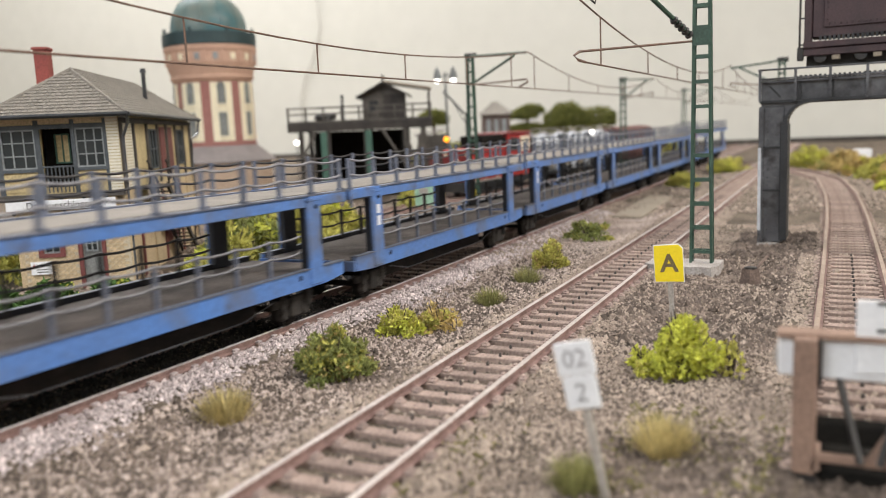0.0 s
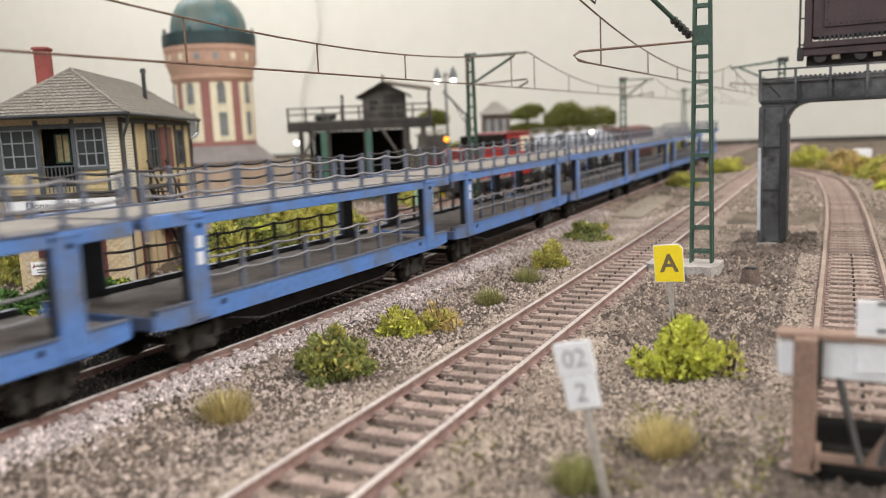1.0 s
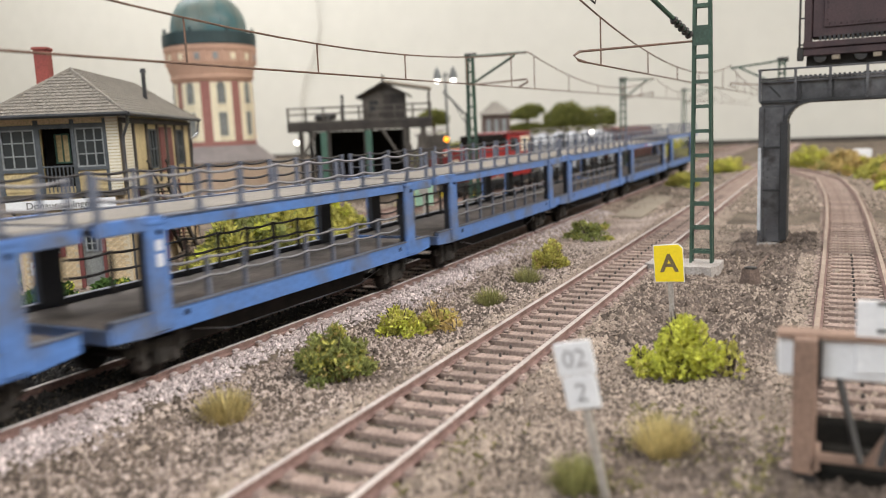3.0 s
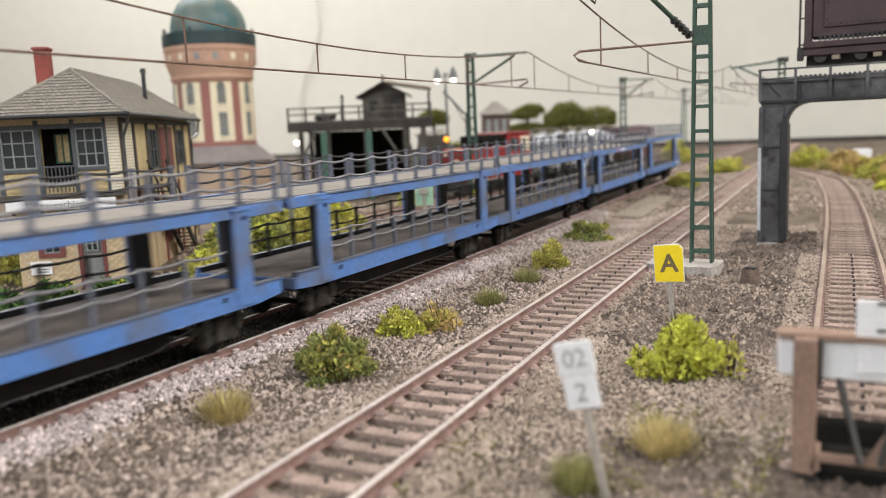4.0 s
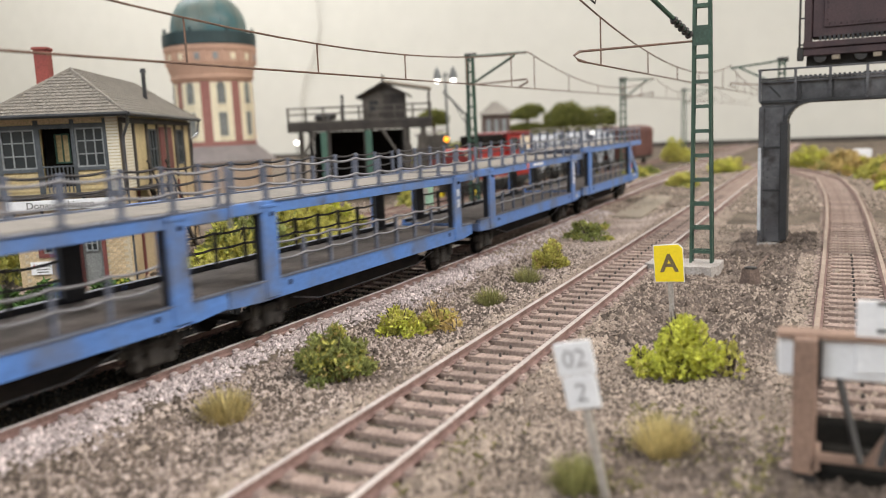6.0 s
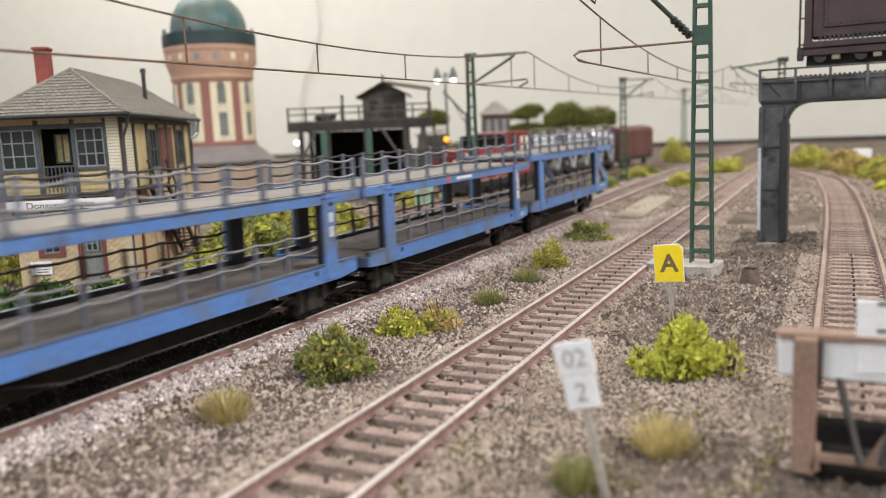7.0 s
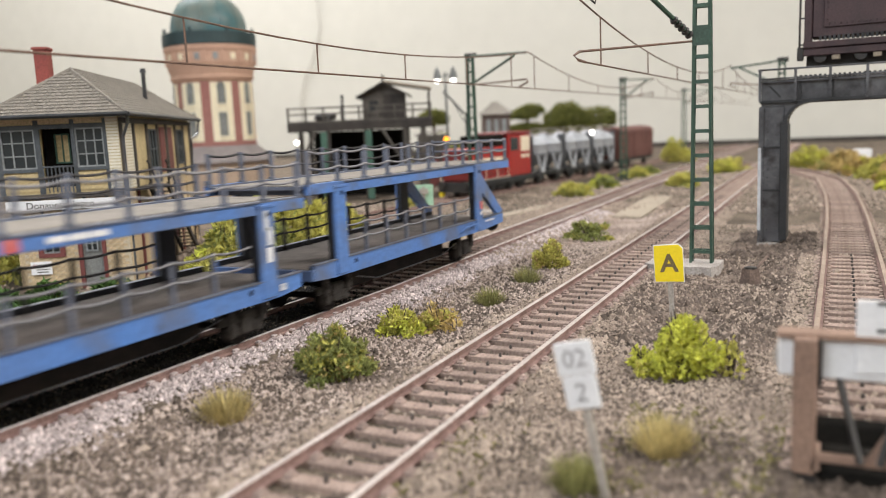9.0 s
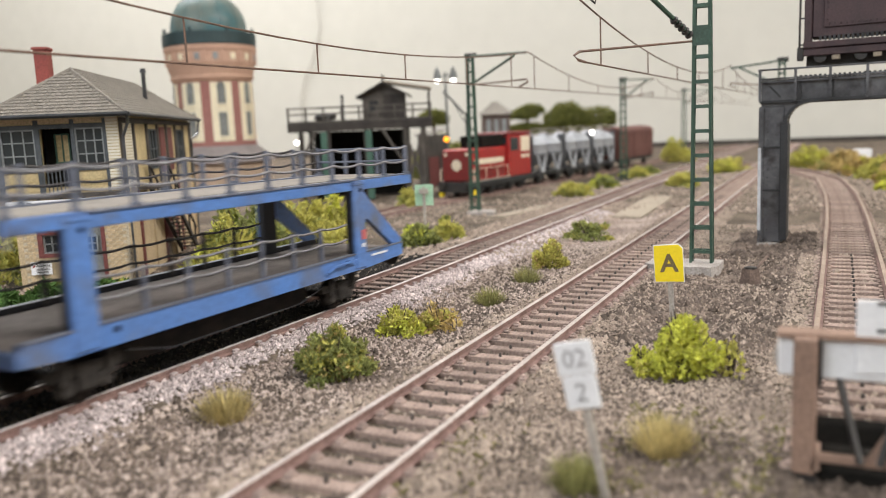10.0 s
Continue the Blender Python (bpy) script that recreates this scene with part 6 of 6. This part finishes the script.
part("shed_door", box(B(), -4, 6, -1.1, -0.75, 0, 27), M_MAROON, sh, "dull red door")

solo("white_crate", box(B(), -8, 8, -5, 5, 0, 13, 0.5), M_WHITE, at(22, 960, -3.0, 12), "small white crate behind the hedge", "crate")
jb = thing("water_crane", at(-288, 640, -3.0), "thin dark water crane with a slanted jib", "crane")
part("post", rod(B(), (0, 0, 0), (0, 0, 66), 1.1, 8), M_STEELDARK, jb)
part("jib", rod(B(), (0, 0, 64), (-17, -9, 85), 0.9, 6), M_STEELDARK, jb)
part("stay", rod(B(), (0, 0, 56), (-10, -5, 76), 0.4, 5), M_STEELDARK, jb)

# ---- loose ballast ----
def stones(name, n, box_, mat_, size, seed, label, keep=None):
    g = np.random.default_rng(seed)
    x, y = g.uniform(box_[0], box_[1], n), g.uniform(box_[2], box_[3], n)
    if keep is not None:
        k = keep(x, y, g)
        x, y = x[k], y[k]
        n = len(x)
    z = np.array([ground_z(a, b) for a, b in zip(x, y)])
    s = size * np.clip(np.exp(g.normal(-0.22, 0.38, n)), 0.4, 1.9)
    base = np.array([[1, 0, 0], [0, 1, 0], [-1, 0, 0], [0, -1, 0], [0, 0, 0.95], [0, 0, -0.6]])
    V = base[None] * s[:, None, None] * g.uniform(0.6, 1.25, (n, 6, 1))
    a = g.uniform(0, 6.283, n)
    c, sn = np.cos(a)[:, None], np.sin(a)[:, None]
    tl = g.uniform(-0.6, 0.6, n)[:, None]
    vx, vy, vz = V[..., 0] * c - V[..., 1] * sn, V[..., 0] * sn + V[..., 1] * c, V[..., 2]
    vz = vz + vx * tl
    P = np.stack([vx + x[:, None], vy + y[:, None], vz + (z + s * g.uniform(-0.25, 0.6, n))[:, None]], -1).reshape(-1, 3) * MM
    f = np.array([[0, 1, 4], [1, 2, 4], [2, 3, 4], [3, 0, 4], [1, 0, 5], [2, 1, 5], [3, 2, 5], [0, 3, 5]])
    F = ((np.arange(n) * 6)[:, None, None] + f[None]).reshape(-1, 3)
    me = bpy.data.meshes.new(name)
    me.from_pydata(P.tolist(), [], F.tolist())
    me.materials.append(mat_)
    tagged(new(name, me), label, "gravel", kind="stuff")


def patchy(x, y, g):
    v = np.array([noise.noise(Vector((a / 22, b / 22, 1.5))) for a, b in zip(x, y)])
    return v + g.uniform(-0.5, 0.5, len(x)) > -0.15


def off_track2(x, y, g):
    d = np.abs(x - TRACK_2)
    return (d > 10.8) | (g.uniform(0, 1, len(x)) < 0.1) & (np.abs(d - 8.75) > 1.6)


def off_track1(x, y, g):
    v = np.array([noise.noise(Vector((a / 14, b / 14, 7.5))) for a, b in zip(x, y)])
    edge = (x - TRACK_1 - 12) / 15
    return (x - TRACK_1 > 10.2) & (edge + 0.55 * v < g.uniform(0.15, 0.95, len(x)))


def in_track1(x, y, g):
    return np.abs(np.abs(x - TRACK_1) - 8.75) > 1.6


stones("light_gravel", 46000, (-130, -108, 45, 470), M_STONE_LIGHT, 0.5, 1, "pale mauve-grey ballast along the train track", off_track1)
stones("brown_gravel", 38000, (-118, -84, 48, 470), M_STONE_MAUVE, 0.5, 2, "fine brown-grey gravel between the tracks", patchy)
stones("brown_gravel", 22000, (-86, -50, 70, 470), M_STONE, 0.6, 3, "brown-grey ballast of the unused track", off_track2)
stones("brown_gravel", 34000, (-54, -10, 80, 420), M_STONE, 0.52, 4, "fine brown-grey gravel beside the siding", patchy)
stones("dark_gravel", 13000, (-56, -12, 190, 330), M_STONE_DARK, 0.75, 5, "dark brown coarse ballast round the mast footing", patchy)
stones("dark_gravel", 18000, (-114, -84, 60, 330), M_STONE_DARK, 0.5, 6, "dark brown soil crumbs between the tracks", patchy)
stones("siding_gravel", 12000, (-12, 45, 90, 420), M_STONE, 0.7, 7, "brown-grey ballast of the siding", lambda x, y, g: (y > 135) | (x < -8))
stones("far_gravel", 14000, (-170, 60, 470, 900), M_STONE, 1.1, 8, "brown-grey gravel farther down the layout", patchy)
stones("far_gravel", 9000, (-330, -156, 150, 700), M_STONE, 1.1, 9, "brown-grey gravel behind the train track", patchy)
stones("dark_gravel", 20000, (-172, -131, 60, 300), M_SHADEBED, 0.55, 10, "black ballast of the train track, with the train's shade in its colour", in_track1)
# brown crumbs, darkened so they also hold the shade of the gaps
stones("dark_gravel", 4500, (-77, -61, 70, 470), M_STONE_DARK, 0.55, 12, "dark brown crumbs with gap shade between the unused track's sleepers", lambda x, y, g: np.abs(np.abs(x - TRACK_2) - 8.75) > 1.6)
stones("dark_gravel", 14000, (-34, 40, 80, 137), M_STONE_DARK, 0.5, 13, "dark brown ballast under and around the buffer stop", None)


def half(x, y, g):
    v = np.array([noise.noise(Vector((a / 9, b / 9, 4.5))) for a, b in zip(x, y)])
    return v + g.uniform(-0.35, 0.35, len(x)) > 0.0


stones("fine_grit", 40000, (-118, -84, 60, 300), M_STONE_MAUVE, 0.36, 14, "fine brown grit between the tracks", half)
stones("fine_grit", 44000, (-55, -10, 85, 300), M_STONE, 0.36, 15, "fine brown grit beside the siding", half)
stones("dark_grit", 22000, (-118, -84, 75, 300), M_STONE_DARK, 0.42, 16, "fine dark soil crumbs between the tracks", None)
stones("dark_grit", 24000, (-55, -10, 85, 300), M_STONE_DARK, 0.42, 17, "fine dark soil crumbs beside the siding", None)
stones("moss_crumbs", 5200, (-34, -7, 92, 150), M_MOSS, 0.45, 21, "olive moss crumbs on the soil near the buffer stop", half)
stones("moss_crumbs", 1600, (-62, -48, 84, 130), M_MOSS, 0.4, 22, "olive moss crumbs beside the unused track", half)
stones("brown_gravel", 9000, (-172, -106, 300, 520), M_STONE, 0.75, 23, "brown ballast of the far train track", in_track1)
stones("coarse_gravel", 500, (-118, -84, 75, 330), M_STONE, 0.75, 18, "scattered coarse brown stones between the tracks", None)
stones("coarse_gravel", 600, (-55, -10, 85, 330), M_STONE, 0.75, 19, "scattered coarse brown stones beside the siding", None)
stones("dark_gravel", 3500, (-38, -8, 325, 385), M_STONE_DARK, 1.1, 20, "dark coarse ballast heaped round the gantry's foot", None)


# ---- motion ----
def motions():
    # the way that the train still has to go at each time, in millimetres
    rest = [(0, 807.2), (0.5, 769.6), (1, 731.7), (1.5, 693.6), (2, 655.4), (2.5, 616.6), (3.25, 557.3), (4, 497.2), (4.5, 456.4), (5, 415.3), (5.5, 374.4),
            (6.25, 314.4), (7, 254.0), (7.5, 213.0), (8, 171.2), (8.5, 128.5), (9, 85.6), (9.5, 42.8), (10, 0)]
    for th, c in CARS:
        rows = []
        for t, d in rest:
            near, far = ramp(c + d - 48), ramp(c + d + 48)
            rows.append((t, at(TRACK_1, c + d, (near + far) / 2, 0, math.degrees(math.atan2(far - near, 96)))))
        walk(th, rows)
    for ws, y in WHEELS:
        turned = [(k / 15, 807.2 - float(np.interp(k / 15, [r[0] for r in rest], [r[1] for r in rest]))) for k in range(151)]
        walk(ws, [(t, at(0, y, 4.2, 0, d / 4.2 * 57.29578)) for t, d in turned])


motions()
